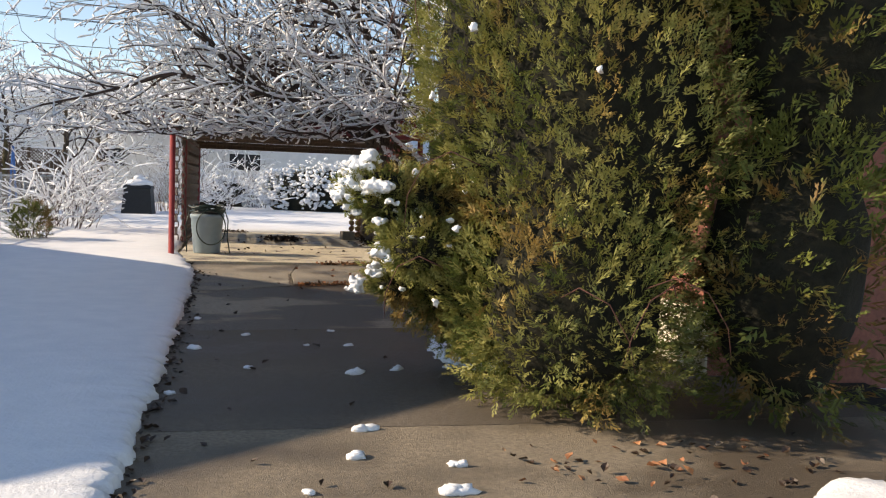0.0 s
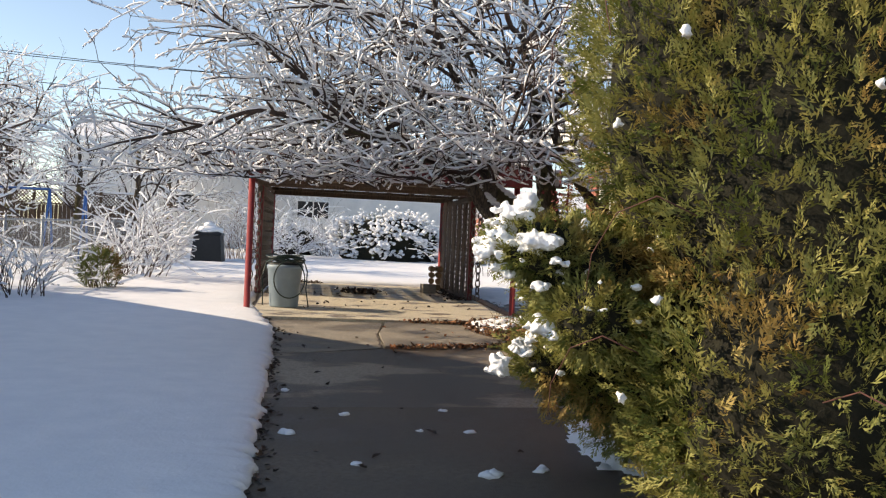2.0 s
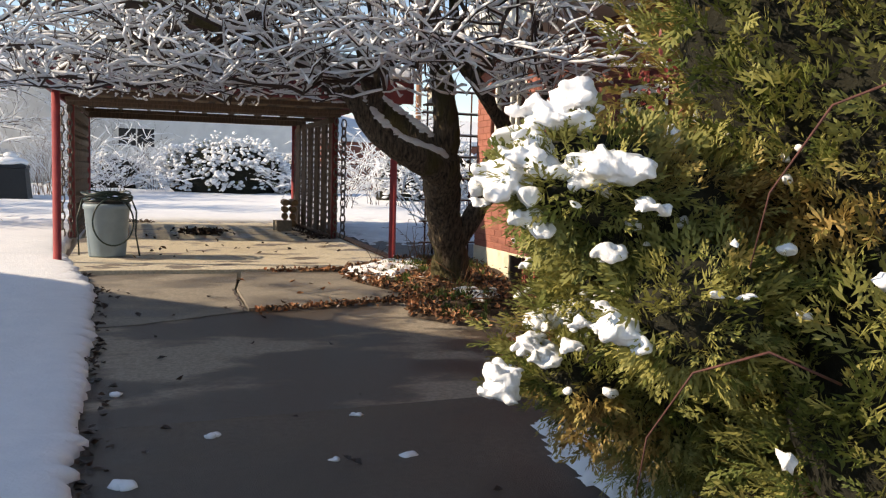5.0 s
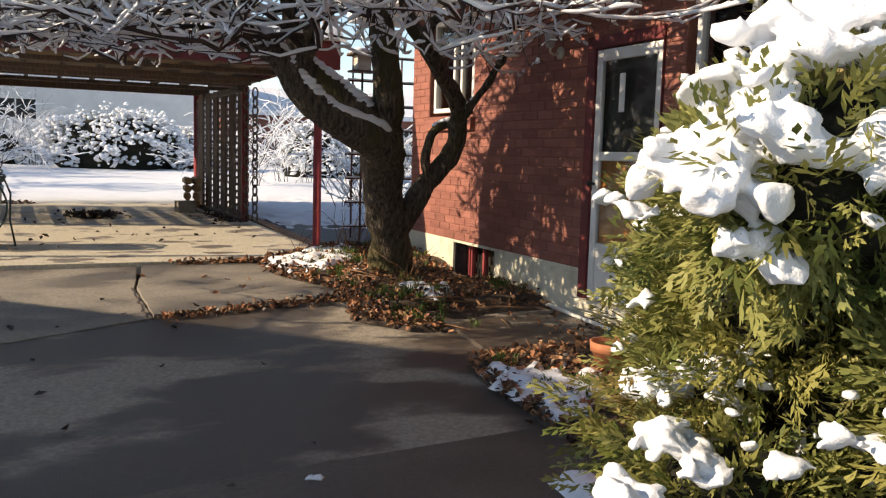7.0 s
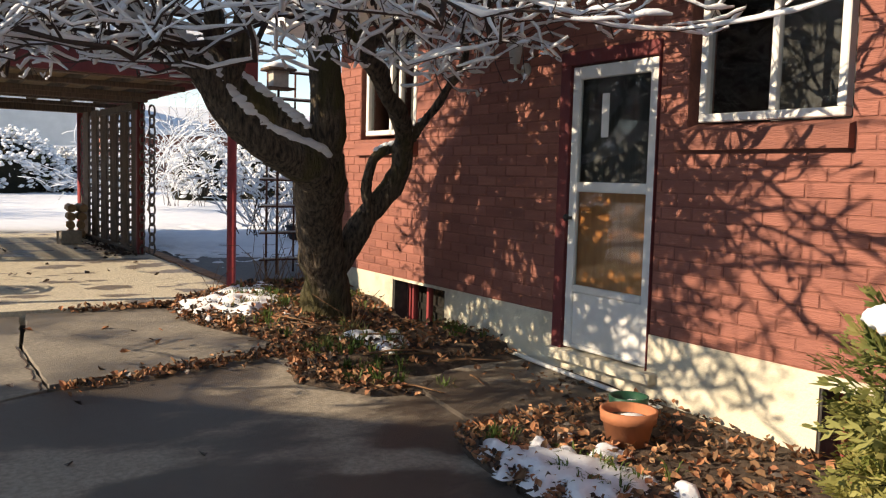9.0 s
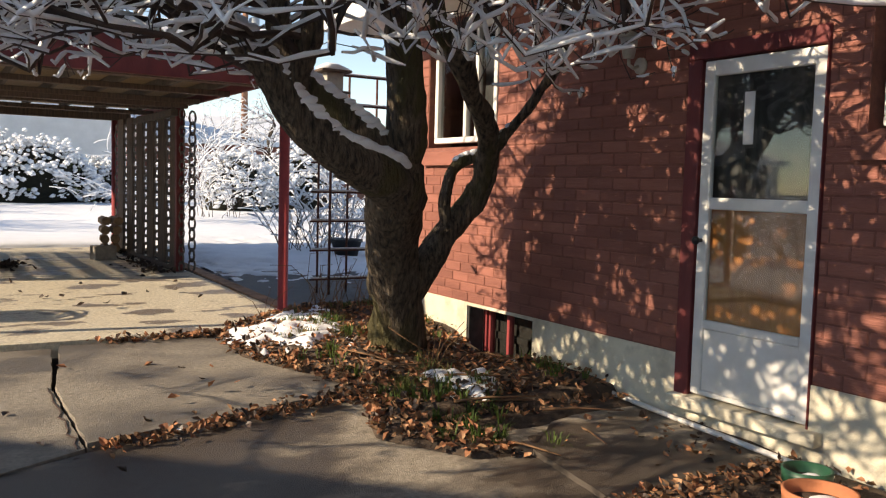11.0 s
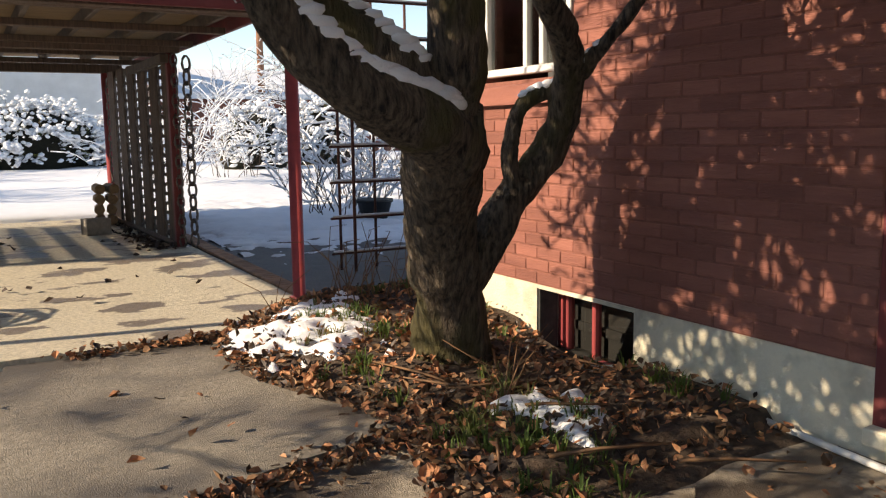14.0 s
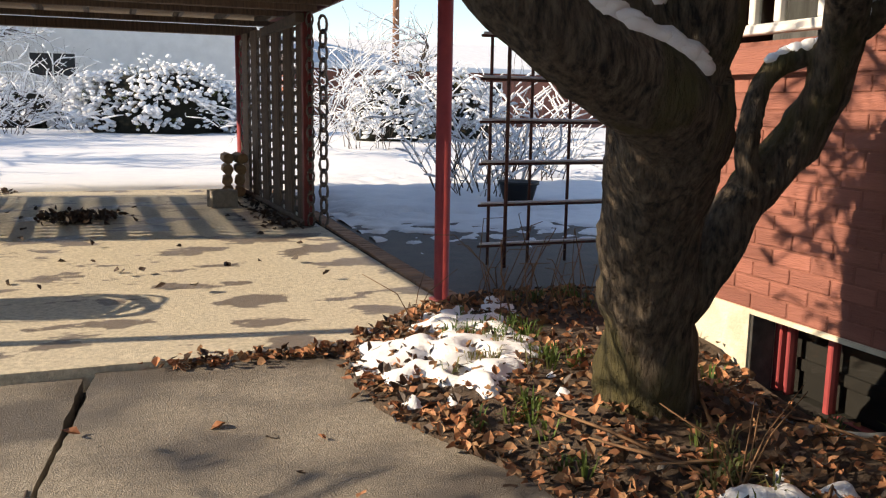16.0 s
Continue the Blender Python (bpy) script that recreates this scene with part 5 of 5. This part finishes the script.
# ---- trellis, feeder, back patio ----
def trellis():
    t = group_at("trellis", Matrix.Identity(4), label="rusty red metal grid trellis with snow on its bars", category="trellis")
    y, z0 = 16.3, gz(16.3)
    for x in (3.42, 3.78, 4.13, 4.49):
        put("upright", tubes("upright", [([(x, y, z0 - 0.05), (x, y, 2.95)], 0.013)], RUST, 6), None, t)
    for k in range(8):
        z = z0 + 0.2 + 0.33 * k
        put("bar", tubes("bar", [([(3.32, y - 0.02, z), (4.58, y - 0.02, z)], 0.011)], RUST, 6), None, t)
        V, F = [], []
        tube([(3.34 + 0.1 * i, y - 0.02, z + 0.02) for i in range(13)], [0.012 + 0.006 * noise.noise(Vector((i, k, 0))) for i in range(13)], 5, V, F)
        put("snow", mesh_of(V, F, SNOW, "snow", True), None, t, kind="stuff")


trellis()


def feeder():
    f = group_at("bird_feeder", pose(3.5, 16.15, 2.70), label="small wooden bird feeder with a snowy roof", category="bird feeder")
    put("tray", box_mesh(0.34, 0.26, 0.025, OLDWOOD), pose(0, 0, 0), f)
    put("hopper", box_mesh(0.20, 0.16, 0.2, BRONZE), pose(0, 0, 0.025), f)
    put("roof", box_mesh(0.36, 0.28, 0.03, OLDWOOD), pose(0, 0, 0.225), f)
    V, F = [], []
    lump((0, 0, 0.275), (0.17, 0.13, 0.05), 3, V, F, 2)
    put("snow", mesh_of(V, F, SNOW, "snow", True), None, f)
    put("pole", tubes("pole", [([(0, 0, gz(16.15) - 2.7), (0, 0, 0)], 0.015)], RUST, 6), None, f)
    put("dish", lathe([(0.02, -0.37), (0.16, -0.35), (0.17, -0.32), (0.15, -0.33)], STEEL, 16), pose(0.12, 0, 0), f)


feeder()
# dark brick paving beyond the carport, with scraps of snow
slab("back_patio", [(2.80, 15.35), (7.2, 15.35), (7.2, 19.3), (2.80, 19.3)], PAVER_DARK, 0.045, 31, 0.003, label="dark brick patio behind the house", category="patio", kind="structure")
snow_sheet("snow_patch", 2.85, 6.5, 16.6, 19.4, 0.045, 0.03, lambda x, y: 0.05 + 0.45 * (y - 18.0) + 0.1 * (x - 4) + 0.5 * noise.noise(Vector((x * 4, y * 5, 2))), 33, 0.045, label="scattered scraps of snow on the brick patio", category="snow", kind="stuff")
strip = put("brick_strip", box_mesh(0.17, 6.8, 0.05, STONE, 0), pose(2.705, 18.45, gz(15.1) - 0.0), label="narrow strip of worn paving bricks along the patio", category="paving", kind="structure")
strip.matrix_basis = pose(2.705, 18.6, gz(18.6) - 0.012, math.degrees(math.atan((gz(22) - gz(15.2)) / 6.8)), 0, 0)
pm = box_mesh(0.155, 0.085, 0.05, PAVER, 0.006)
for k in range(70):
    ob = put("brick", pm, pose(0.0, -3.33 + k * 0.0955, 0.022, rnd.gauss(0, 1), rnd.gauss(0, 1), rnd.gauss(0, 1.5)), strip)

# firewood and block
wood = group_at("firewood_stack", pose(2.08, 21.35, gz(21.3) + 0.05), label="short stack of split firewood against the screen", category="firewood")
for i in range(4):
    for j in range(2):
        me = tubes("log", [([(-0.02, -0.2, 0), (0.0, 0.2, 0)], 0.07)], LOGEND, 7, False)
        put("log", me, pose(-0.08 + 0.16 * j, 0, 0.075 + 0.14 * i, 0, 0, rnd.uniform(-8, 8)), wood)


def cinder_block(x, y):
    b = group_at("cinder_block", pose(x, y, gz(y) + 0.05, 0, 0, 12), label="grey concrete block standing on the patio", category="block")
    for dx in (-0.13, 0.0, 0.13):
        put("web", box_mesh(0.035, 0.18, 0.2, CINDER, 0.004), pose(dx, 0, 0), b)
    for dy in (-0.092, 0.092):
        put("face", box_mesh(0.30, 0.032, 0.2, CINDER, 0.004), pose(0, dy, 0), b)


cinder_block(1.80, 20.3)


# ---- snowy shrubs and yard ----
def snowy_shrub(name, x, y, w, h, seed, stems, label, snow=1.0, leaf=None, spread=0.6, mat=TWIG):
    """Many arching stems with side twigs, and snow along them."""
    rnd = random.Random(seed)
    s = group_at(name, Matrix.Identity(4), label=label, category="shrub")
    out = []
    for k in range(int(stems * 0.8)):
        a, r = rnd.uniform(0, 6.3), rnd.random() ** 0.5 * w * 0.35
        d = Vector((math.cos(a) * spread * rnd.random(), math.sin(a) * spread * rnd.random(), 1))
        grow(rnd, (x + r * math.cos(a), y + r * math.sin(a), gz(y)), d, h * rnd.uniform(0.6, 1.05), 0.012, 2, out, -0.06, 3)
    V, F = [], []
    for pts, rad, _ in out:
        tube(pts, [r * 0.9 for r in rad], 3, V, F, False)
    put("stems", mesh_of(V, F, mat, "stems", True), None, s, kind="stuff")
    V, F = [], []
    snow_on(out, rnd, V, F, big=0.8 * snow + 0.3, cover=0.85)
    put("snow", mesh_of(V, F, SNOW, "snow", True), None, s, kind="stuff")
    if leaf:
        pl = []
        for _ in range(leaf):
            u = Vector((rnd.gauss(0, 1), rnd.gauss(0, 1), rnd.gauss(0, 1))).normalized() * rnd.uniform(0.6, 1)
            pl.append(((x + u.x * w * 0.5, y + u.y * w * 0.5, gz(y) + h * 0.5 + u.z * h * 0.45), u + Vector((0, 0, 0.6)), 0.17))
        foliage("foliage", pl, SPRAY_DARK, seed, s)
    return s


def snow_mound(name, x, y, w, d, h, seed, label, lumps=70):
    """A dense rounded shrub under snow: dark leafy mass with heavy lumps of snow on top."""
    rnd = random.Random(seed)
    s = group_at(name, Matrix.Identity(4), label=label, category="shrub")
    V, F = [], []
    # solid core, coloured near-black as the shade under the snow
    lump((x, y, gz(y) + h * 0.25), (w * 0.41, d * 0.41, h * 0.58), seed, V, F, 3, 0.25)
    put("twigs", mesh_of(V, F, CORE, "twigs", True), None, s)
    out = []
    pl = []
    V, F = [], []
    for k in range(lumps * 3):
        u = Vector((rnd.gauss(0, 1), rnd.gauss(0, 1), abs(rnd.gauss(0, 0.7)))).normalized()
        q = 1 + 0.22 * noise.noise(u * 2 + Vector((seed, 0, 0)))
        p = Vector((x + u.x * w * 0.47 * q, y + u.y * d * 0.47 * q, gz(y) + h * (0.10 + 0.12 * rnd.random()) + u.z * h * 0.75 * q))
        if rnd.random() < 0.3 + 0.6 * u.z:
            for _ in range(9):
                s0 = rnd.uniform(0.03, 0.09)
                lump(p + Vector((rnd.gauss(0, 0.16), rnd.gauss(0, 0.14), rnd.gauss(0, 0.10))), (s0 * 1.25, s0 * 1.2, s0 * 0.85), k, V, F, 1, 0.6)
        grow(rnd, p - u * 0.3, u + Vector((0, 0, 0.2)), rnd.uniform(0.3, 0.5), 0.008, 3, out, -0.05, 3)
        if k % 2:
            pl.append((p - u * 0.15, u, 0.26))
    put("snow", mesh_of(V, F, SNOW, "snow", True), None, s, kind="stuff")
    V, F = [], []
    for pts, rad, _ in out:
        tube(pts, rad, 3, V, F, False)
    put("stems", mesh_of(V, F, TWIG, "stems"), None, s, kind="stuff")
    V, F = [], []
    snow_on(out, rnd, V, F, big=1.6, cover=0.75)
    put("snow", mesh_of(V, F, SNOW, "snow", True), None, s, kind="stuff")
    foliage("foliage", pl, SPRAY_DARK, seed, s)


snow_mound("snowy_shrub", 2.0, 37.5, 5.2, 3.0, 2.3, 41, "broad dark shrub covered in snow on the back lawn", 150)
snow_mound("snowy_shrub", 5.0, 38.5, 3.2, 2.4, 1.6, 42, "low dark shrub dusted with snow", 60)
snow_mound("snowy_shrub", 7.9, 33.5, 2.3, 2.0, 2.0, 43, "rounded dark shrub under snow", 60)
snow_mound("snowy_shrub", -2.6, 41.0, 4.0, 2.0, 1.6, 44, "thin hedge shrub under snow", 60)
snow_mound("snowy_shrub", 10.6, 35.0, 3.0, 2.0, 2.2, 45, "tall dark shrub under snow", 60)
snowy_shrub("snowy_shrub", 5.2, 20.6, 1.8, 1.5, 46, 40, "arching rose shrub thick with snow beside the patio", 1.3)
snowy_shrub("snowy_shrub", 6.6, 22.5, 2.4, 2.0, 47, 40, "tangled bare shrub thick with snow", 1.2)
snowy_shrub("snowy_shrub", 4.5, 28.5, 2.0, 3.3, 48, 16, "tall bare shrub edged with snow", 1.0, spread=0.5)
snowy_shrub("snowy_shrub", 6.2, 30.0, 2.0, 3.6, 49, 18, "tall bare shrub edged with snow", 1.0, spread=0.5)
planter = put("planter_tub", lathe([(0.16, 0), (0.24, 0.28), (0.26, 0.28), (0.26, 0.32), (0.2, 0.3)], BLACK, 20), pose(5.3, 19.6, gz(19.6) + 0.05), label="dark plastic planter tub on the patio edge", category="planter")
# along the left fence
snowy_shrub("snowy_shrub", -4.55, 17.8, 0.75, 0.85, 51, 26, "small green shrub capped with snow", 1.6, 420)
snowy_shrub("snowy_shrub", -5.2, 15.6, 1.3, 0.95, 52, 34, "low bare shrub thick with snow by the fence", 1.5)
snowy_shrub("snowy_shrub", -5.9, 17.2, 1.3, 1.2, 53, 34, "bare shrub thick with snow by the fence", 1.5)
snowy_shrub("snowy_shrub", -4.7, 21.5, 1.8, 1.9, 54, 46, "wide bare shrub thick with snow by the fence", 1.4)
snowy_shrub("snowy_shrub", -5.3, 24.5, 1.8, 2.2, 55, 40, "tall bare shrub thick with snow by the fence", 1.4)
snowy_shrub("snowy_shrub", -3.6, 33.0, 1.8, 2.4, 56, 44, "brown dry shrub with a little snow", 0.5, None, 0.4, DRYWOOD)
snowy_shrub("snowy_shrub", -2.2, 35.5, 2.2, 3.2, 57, 30, "tall bare shrub white with snow", 1.3)
snowy_shrub("snowy_shrub", -0.6, 40.5, 2.4, 2.4, 58, 34, "bare shrub by the far fence", 1.0)


def compost_bin():
    b = group_at("compost_bin", pose(-4.4, 30.5, gz(30.5) + 0.08), label="black plastic compost bin with snow on its lid", category="compost bin")
    V = [(sx * w, sy * w, z) for z, w in ((0, 0.50), (0.85, 0.42), (0.87, 0.46), (0.95, 0.44), (1.02, 0.25)) for sx, sy in ((-1, -1), (1, -1), (1, 1), (-1, 1))]
    F = [(0, 3, 2, 1)] + [(i * 4 + k, i * 4 + (k + 1) % 4, i * 4 + 4 + (k + 1) % 4, i * 4 + 4 + k) for i in range(4) for k in range(4)] + [(16, 17, 18, 19)]
    put("body", mesh_of(V, F, BLACK, "body"), None, b)
    V, F = [], []
    lump((0, 0, 1.02), (0.50, 0.50, 0.16), 2, V, F, 2, 0.2)
    lump((0, 0, 1.2), (0.2, 0.2, 0.10), 5, V, F, 2, 0.3)
    put("snow", mesh_of(V, F, SNOW, "snow", True), None, b)


compost_bin()


# ---- fences, neighbours, distance ----
def chainlink(x0, y0, x1, y1, h, label):
    f = group_at("chainlink_fence", Matrix.Identity(4), label=label, category="fence", kind="structure")
    a, b = Vector((x0, y0, 0)), Vector((x1, y1, 0))
    n = max(1, round((b - a).length / 2.6))
    for k in range(n + 1):
        p = a + (b - a) * k / n
        put("post", tubes("post", [([(p.x, p.y, gz(p.y)), (p.x, p.y, gz(p.y) + h + 0.05)], 0.03)], STEEL, 8), None, f)
    put("top_rail", tubes("top_rail", [([(x0, y0, gz(y0) + h), (x1, y1, gz(y1) + h)], 0.02)], STEEL, 6), None, f)
    lines = []
    L = (b - a).length
    d = (b - a) / L
    s = 0.11
    for k in range(int((L + h) / s)):
        for way in (1, -1):
            u0, u1 = k * s - (h if way == 1 else 0), k * s - (0 if way == 1 else h)
            z0, z1 = 0.0, h
            lo, hi = (u0, u1)
            pts = [(lo, z0), (hi, z1)]
            if max(lo, hi) > L or min(lo, hi) < 0:
                continue
            lines.append(([tuple(a + d * u + Vector((0, 0, gz((a + d * u).y) + z))) for u, z in pts], 0.0035))
    put("mesh", tubes("mesh", lines, STEEL, 3), None, f, kind="stuff")


chainlink(-6.6, 12.0, -7.6, 42.0, 1.3, "galvanised chain-link fence along the lawn")
chainlink(-7.6, 42.0, 14.0, 43.5, 1.3, "galvanised chain-link fence across the back")


def board_fence(x0, y0, x1, y1, h):
    f = group_at("board_fence", Matrix.Identity(4), label="brown board fence with a lattice top and snow", category="fence", kind="structure")
    a, b = Vector((x0, y0, 0)), Vector((x1, y1, 0))
    L = (b - a).length
    ang = math.degrees(math.atan2((b - a).y, (b - a).x))
    bm = box_mesh(0.14, 0.02, h - 0.55, FENCEWOOD, 0.004)
    n = int(L / 0.15)
    for k in range(min(n, 120)):
        p = a + (b - a) * (k + 0.5) / n
        put("board", bm, pose(p.x, p.y, gz(p.y), 0, 0, ang), f)
    for k in range(int(L / 2.4) + 1):
        p = a + (b - a).normalized() * 2.4 * k
        put("post", box_mesh(0.1, 0.1, h + 0.1, FENCEWOOD), pose(p.x, p.y - 0.06, gz(p.y), 0, 0, ang), f)
    for z in (h - 0.53, h - 0.02):
        m = (a + b) / 2
        put("rail", box_mesh(L, 0.05, 0.06, FENCEWOOD), pose(m.x, m.y, gz(m.y) + z, 0, 0, ang), f)
    lines, d = [], (b - a) / L
    for k in range(int(L / 0.13)):
        for way in (1, -1):
            u = k * 0.13
            v = min(L, max(0, u + way * 0.48))
            lines.append(([tuple(a + d * u + Vector((0, -0.01 * way, gz(a.y) + h - 0.5))), tuple(a + d * v + Vector((0, -0.01 * way, gz(a.y) + h - 0.02)))], 0.016))
    put("lattice", tubes("lattice", lines, FENCEWOOD, 4, False), None, f, kind="stuff")
    V, F = [], []
    m = int(L / 0.3)
    tube([tuple(a + d * (L * k / m) + Vector((0, 0, gz(a.y) + h + 0.06))) for k in range(m + 1)], [0.05 + 0.015 * noise.noise(Vector((k * 0.7, 0, 0))) for k in range(m + 1)], 6, V, F)
    put("snow", mesh_of(V, F, SNOW, "snow", True), None, f)


board_fence(-26, 34, -8.2, 36.5, 2.3)


def swing_set():
    s = group_at("swing_set", Matrix.Identity(4), label="blue tubular swing set behind the fence", category="swing set")
    z = gz(29)
    lines = []
    for x in (-9.0, -7.95):
        for dy in (-0.5, 0.5):
            lines.append(([(x, 29 + dy, z), (x, 29, z + 2.15)], 0.035))
    lines.append(([(-9.0, 29, z + 2.15), (-12.5, 29, z + 2.15)], 0.035))
    put("frame", tubes("frame", lines, BLUE, 8), None, s)


swing_set()


def far_house(x0, x1, y0, y1, h, label, mat, windows=()):
    g = gz(y0)
    o = group_at("neighbour_house", Matrix.Identity(4), label=label, category="house")
    span("wall", (x0, y0, g - 0.3), (x1, y1, g + h), mat, o, bevel=0.01)
    V = [(x0 - 0.5, y0 - 0.5, g + h), (x1 + 0.5, y0 - 0.5, g + h), (x1 + 0.5, (y0 + y1) / 2, g + h + 1.6), (x0 - 0.5, (y0 + y1) / 2, g + h + 1.6), (x1 + 0.5, y1 + 0.5, g + h), (x0 - 0.5, y1 + 0.5, g + h)]
    V += [(a, b, c + 0.25) for a, b, c in V]
    put("roof", mesh_of(V, [(0, 1, 2, 3), (3, 2, 4, 5), (6, 9, 8, 7), (9, 11, 10, 8), (0, 6, 7, 1), (0, 3, 9, 6), (3, 5, 11, 9), (1, 7, 8, 2), (2, 8, 10, 4), (4, 10, 11, 5)], SNOW, "roof"), None, o, label="snow-covered roof")
    for xa, xb, za, zb in windows:
        w = put("window", None, pose(0, y0, g), o)
        for q in ((xa, xb, za - 0.06, za), (xa, xb, zb, zb + 0.06), (xa - 0.06, xa, za - 0.06, zb + 0.06), (xb, xb + 0.06, za - 0.06, zb + 0.06), ((xa + xb) / 2 - 0.03, (xa + xb) / 2 + 0.03, za, zb)):
            span("frame", (q[0], -0.06, q[2]), (q[1], -0.003, q[3]), WHITE, w)
        span("pane", (xa, -0.03, za), (xb, -0.004, zb), BLACK, w, bevel=0)


far_house(-14, 7.2, 47, 58, 5.2, "long white neighbouring house beyond the fence", STUCCO, [(-2.2, -0.6, 1.9, 2.75), (-9, -7.5, 1.9, 2.8)])
far_house(9.5, 30, 52, 62, 2.7, "brown brick neighbouring house with a snowy roof", MORTAR, [(14.5, 16, 1.0, 2.2), (18.5, 20, 1.0, 2.2)])
far_house(-40, -19, 44, 55, 2.8, "neighbouring house with a snowy roof behind the trees", STUCCO, [(-30, -28.5, 1.0, 2.2)])
pole = group_at("utility_pole", pose(12.2, 46, gz(46)), label="reddish wooden utility pole with a transformer", category="utility pole")
put("pole", tubes("pole", [([(0, 0, 0), (0, 0, 10)], [0.17, 0.12])], TIMBER, 10), None, pole)
put("cross_arm", box_mesh(2.4, 0.12, 0.12, TIMBER), pose(0, 0, 9.2), pole)
put("transformer", lathe([(0.22, 0), (0.24, 0.05), (0.24, 0.7), (0.1, 0.78)], STEEL, 16), pose(0.42, 0, 7.6), pole)
V, F = [], []
for dz, dx in ((9.35, -1.1), (9.35, 1.1), (8.2, 0)):
    tube([(12.2 + dx - 3.0 * k, 46 - 0.6 * k, gz(46) + dz - 1.1 * math.sin(math.pi * k / 16)) for k in range(17)], [0.018] * 17, 4, V, F)
put("power_lines", mesh_of(V, F, BLACK, "power_lines"), label="dark sagging overhead power lines", category="cables")


# ---- bare trees beyond, frosted with snow ----
def far_tree(x, y, h, seed, twigs=3, label="tall bare tree white with snow"):
    rnd = random.Random(seed)
    t = group_at("tree", Matrix.Identity(4), label=label, category="tree", group="far bare trees")
    out = []
    z = gz(y)
    trunk = [Vector((x + 0.12 * rnd.gauss(0, 1) * k / 5, y, z + h * 0.55 * k / 5)) for k in range(6)]
    V, F = [], []
    tube(trunk, [0.02 * h * (1 - 0.11 * k) for k in range(6)], 8, V, F)
    put("trunk", mesh_of(V, F, BARK, "trunk", True), None, t)
    for k in range(10):
        a = rnd.uniform(0, 6.3)
        p = trunk[2 + k % 4]
        grow(rnd, p, (math.cos(a), math.sin(a), rnd.uniform(0.3, 1.4)), h * rnd.uniform(0.3, 0.5), 0.007 * h, 1, out, 0.0, twigs)
    V, F = [], []
    for pts, rad, d in out:
        tube(pts[::2] if len(pts) > 6 else pts, rad[::2] if len(pts) > 6 else rad, 3, V, F, False)
    put("branch", mesh_of(V, F, TWIG, "branch"), None, t, kind="stuff")
    V, F = [], []
    snow_on(out, rnd, V, F, big=1.5, cover=0.75)
    put("snow", mesh_of(V, F, SNOW, "snow", True), None, t, kind="stuff")


for k, (x, y, h) in enumerate([(-9.3, 33, 6.5), (-14, 39, 8), (-8.2, 44, 8), (-4, 45, 6.5), (12, 42, 6), (-10.5, 28, 7.5), (-12, 34, 8.5), (-8.6, 38.5, 8), (-16, 31, 8)]):
    far_tree(x, y, h, 70 + k)

red = [(0.83 + rnd.gauss(0, 0.05), 5.88 + rnd.gauss(0, 0.05), 1.9 + rnd.gauss(0, 0.05)) for _ in range(34)]
scatter_leaves("red_sprig", red, BERRY, 15, (0.012, 0.026), 1.2, label="sprig of small dark red leaves in the evergreen", category="leaves", kind="stuff")


# ---- bricks of the house wall ----
def bricks():
    L, H = 0.254, 0.0835
    rnd = random.Random(77)
    full = box_mesh(0.06, L - 0.012, H - 0.011, BRICK, 0.004, False)
    rest_V, rest_F = [], []
    blocks = OPENINGS + [(8.79, 9.96, 1.895, 2.07), (13.09, 14.31, 1.895, 2.07)]
    cuts = {}
    course = 0
    z = 0.717
    while z + H < 3.2:
        y = SOUTH + 0.3 - (L / 2 if course % 2 else 0)
        while y < NORTH - 0.02:
            pieces = [(max(y, SOUTH + 0.3), min(y + L, NORTH))]
            zc = z + H / 2
            for h in blocks:
                if h[2] - 0.01 < zc < h[3] + 0.01:
                    nxt = []
                    for a, b in pieces:
                        if b <= h[0] or a >= h[1]:
                            nxt.append((a, b))
                        else:
                            if a < h[0] - 0.03:
                                nxt.append((a, h[0]))
                            if b > h[1] + 0.03:
                                nxt.append((h[1], b))
                    pieces = nxt
            for a, b in pieces:
                if b - a < 0.03:
                    continue
                m = Matrix.Translation((WX + 0.03 + rnd.uniform(-0.002, 0.002), (a + b) / 2, zc)) @ Euler((0, 0, rnd.gauss(0, 0.004))).to_matrix().to_4x4()
                near = 11.0 < (a + b) / 2 < 14.2 and zc < 2.35
                if near:
                    key = round(b - a, 3)
                    if abs(key - L) > 0.002 and key not in cuts:
                        cuts[key] = box_mesh(0.06, key - 0.012, H - 0.011, BRICK, 0.004, False)
                    put("brick", full if abs(key - L) <= 0.002 else cuts[key], m, wall)
                else:
                    s = len(rest_V)
                    x0, hy, hz = 0.03, (b - a) / 2 - 0.006, H / 2 - 0.0055
                    e = 0.004
                    for sx, g in ((-x0, e), (-x0 + e, 0), (x0, 0)):
                        rest_V.extend([m @ Vector((sx, -hy + g, -hz + g)), m @ Vector((sx, hy - g, -hz + g)), m @ Vector((sx, hy - g, hz - g)), m @ Vector((sx, -hy + g, hz - g))])
                    rest_F.append((s + 3, s + 2, s + 1, s))
                    for r in (0, 4):
                        rest_F.extend([(s + r + k, s + r + (k + 1) % 4, s + r + 4 + (k + 1) % 4, s + r + 4 + k) for k in range(4)])
            y += L
        z += H
        course += 1
    tagged(put("bricks", mesh_of(rest_V, rest_F, BRICK, "bricks"), None, wall), kind="stuff")


bricks()
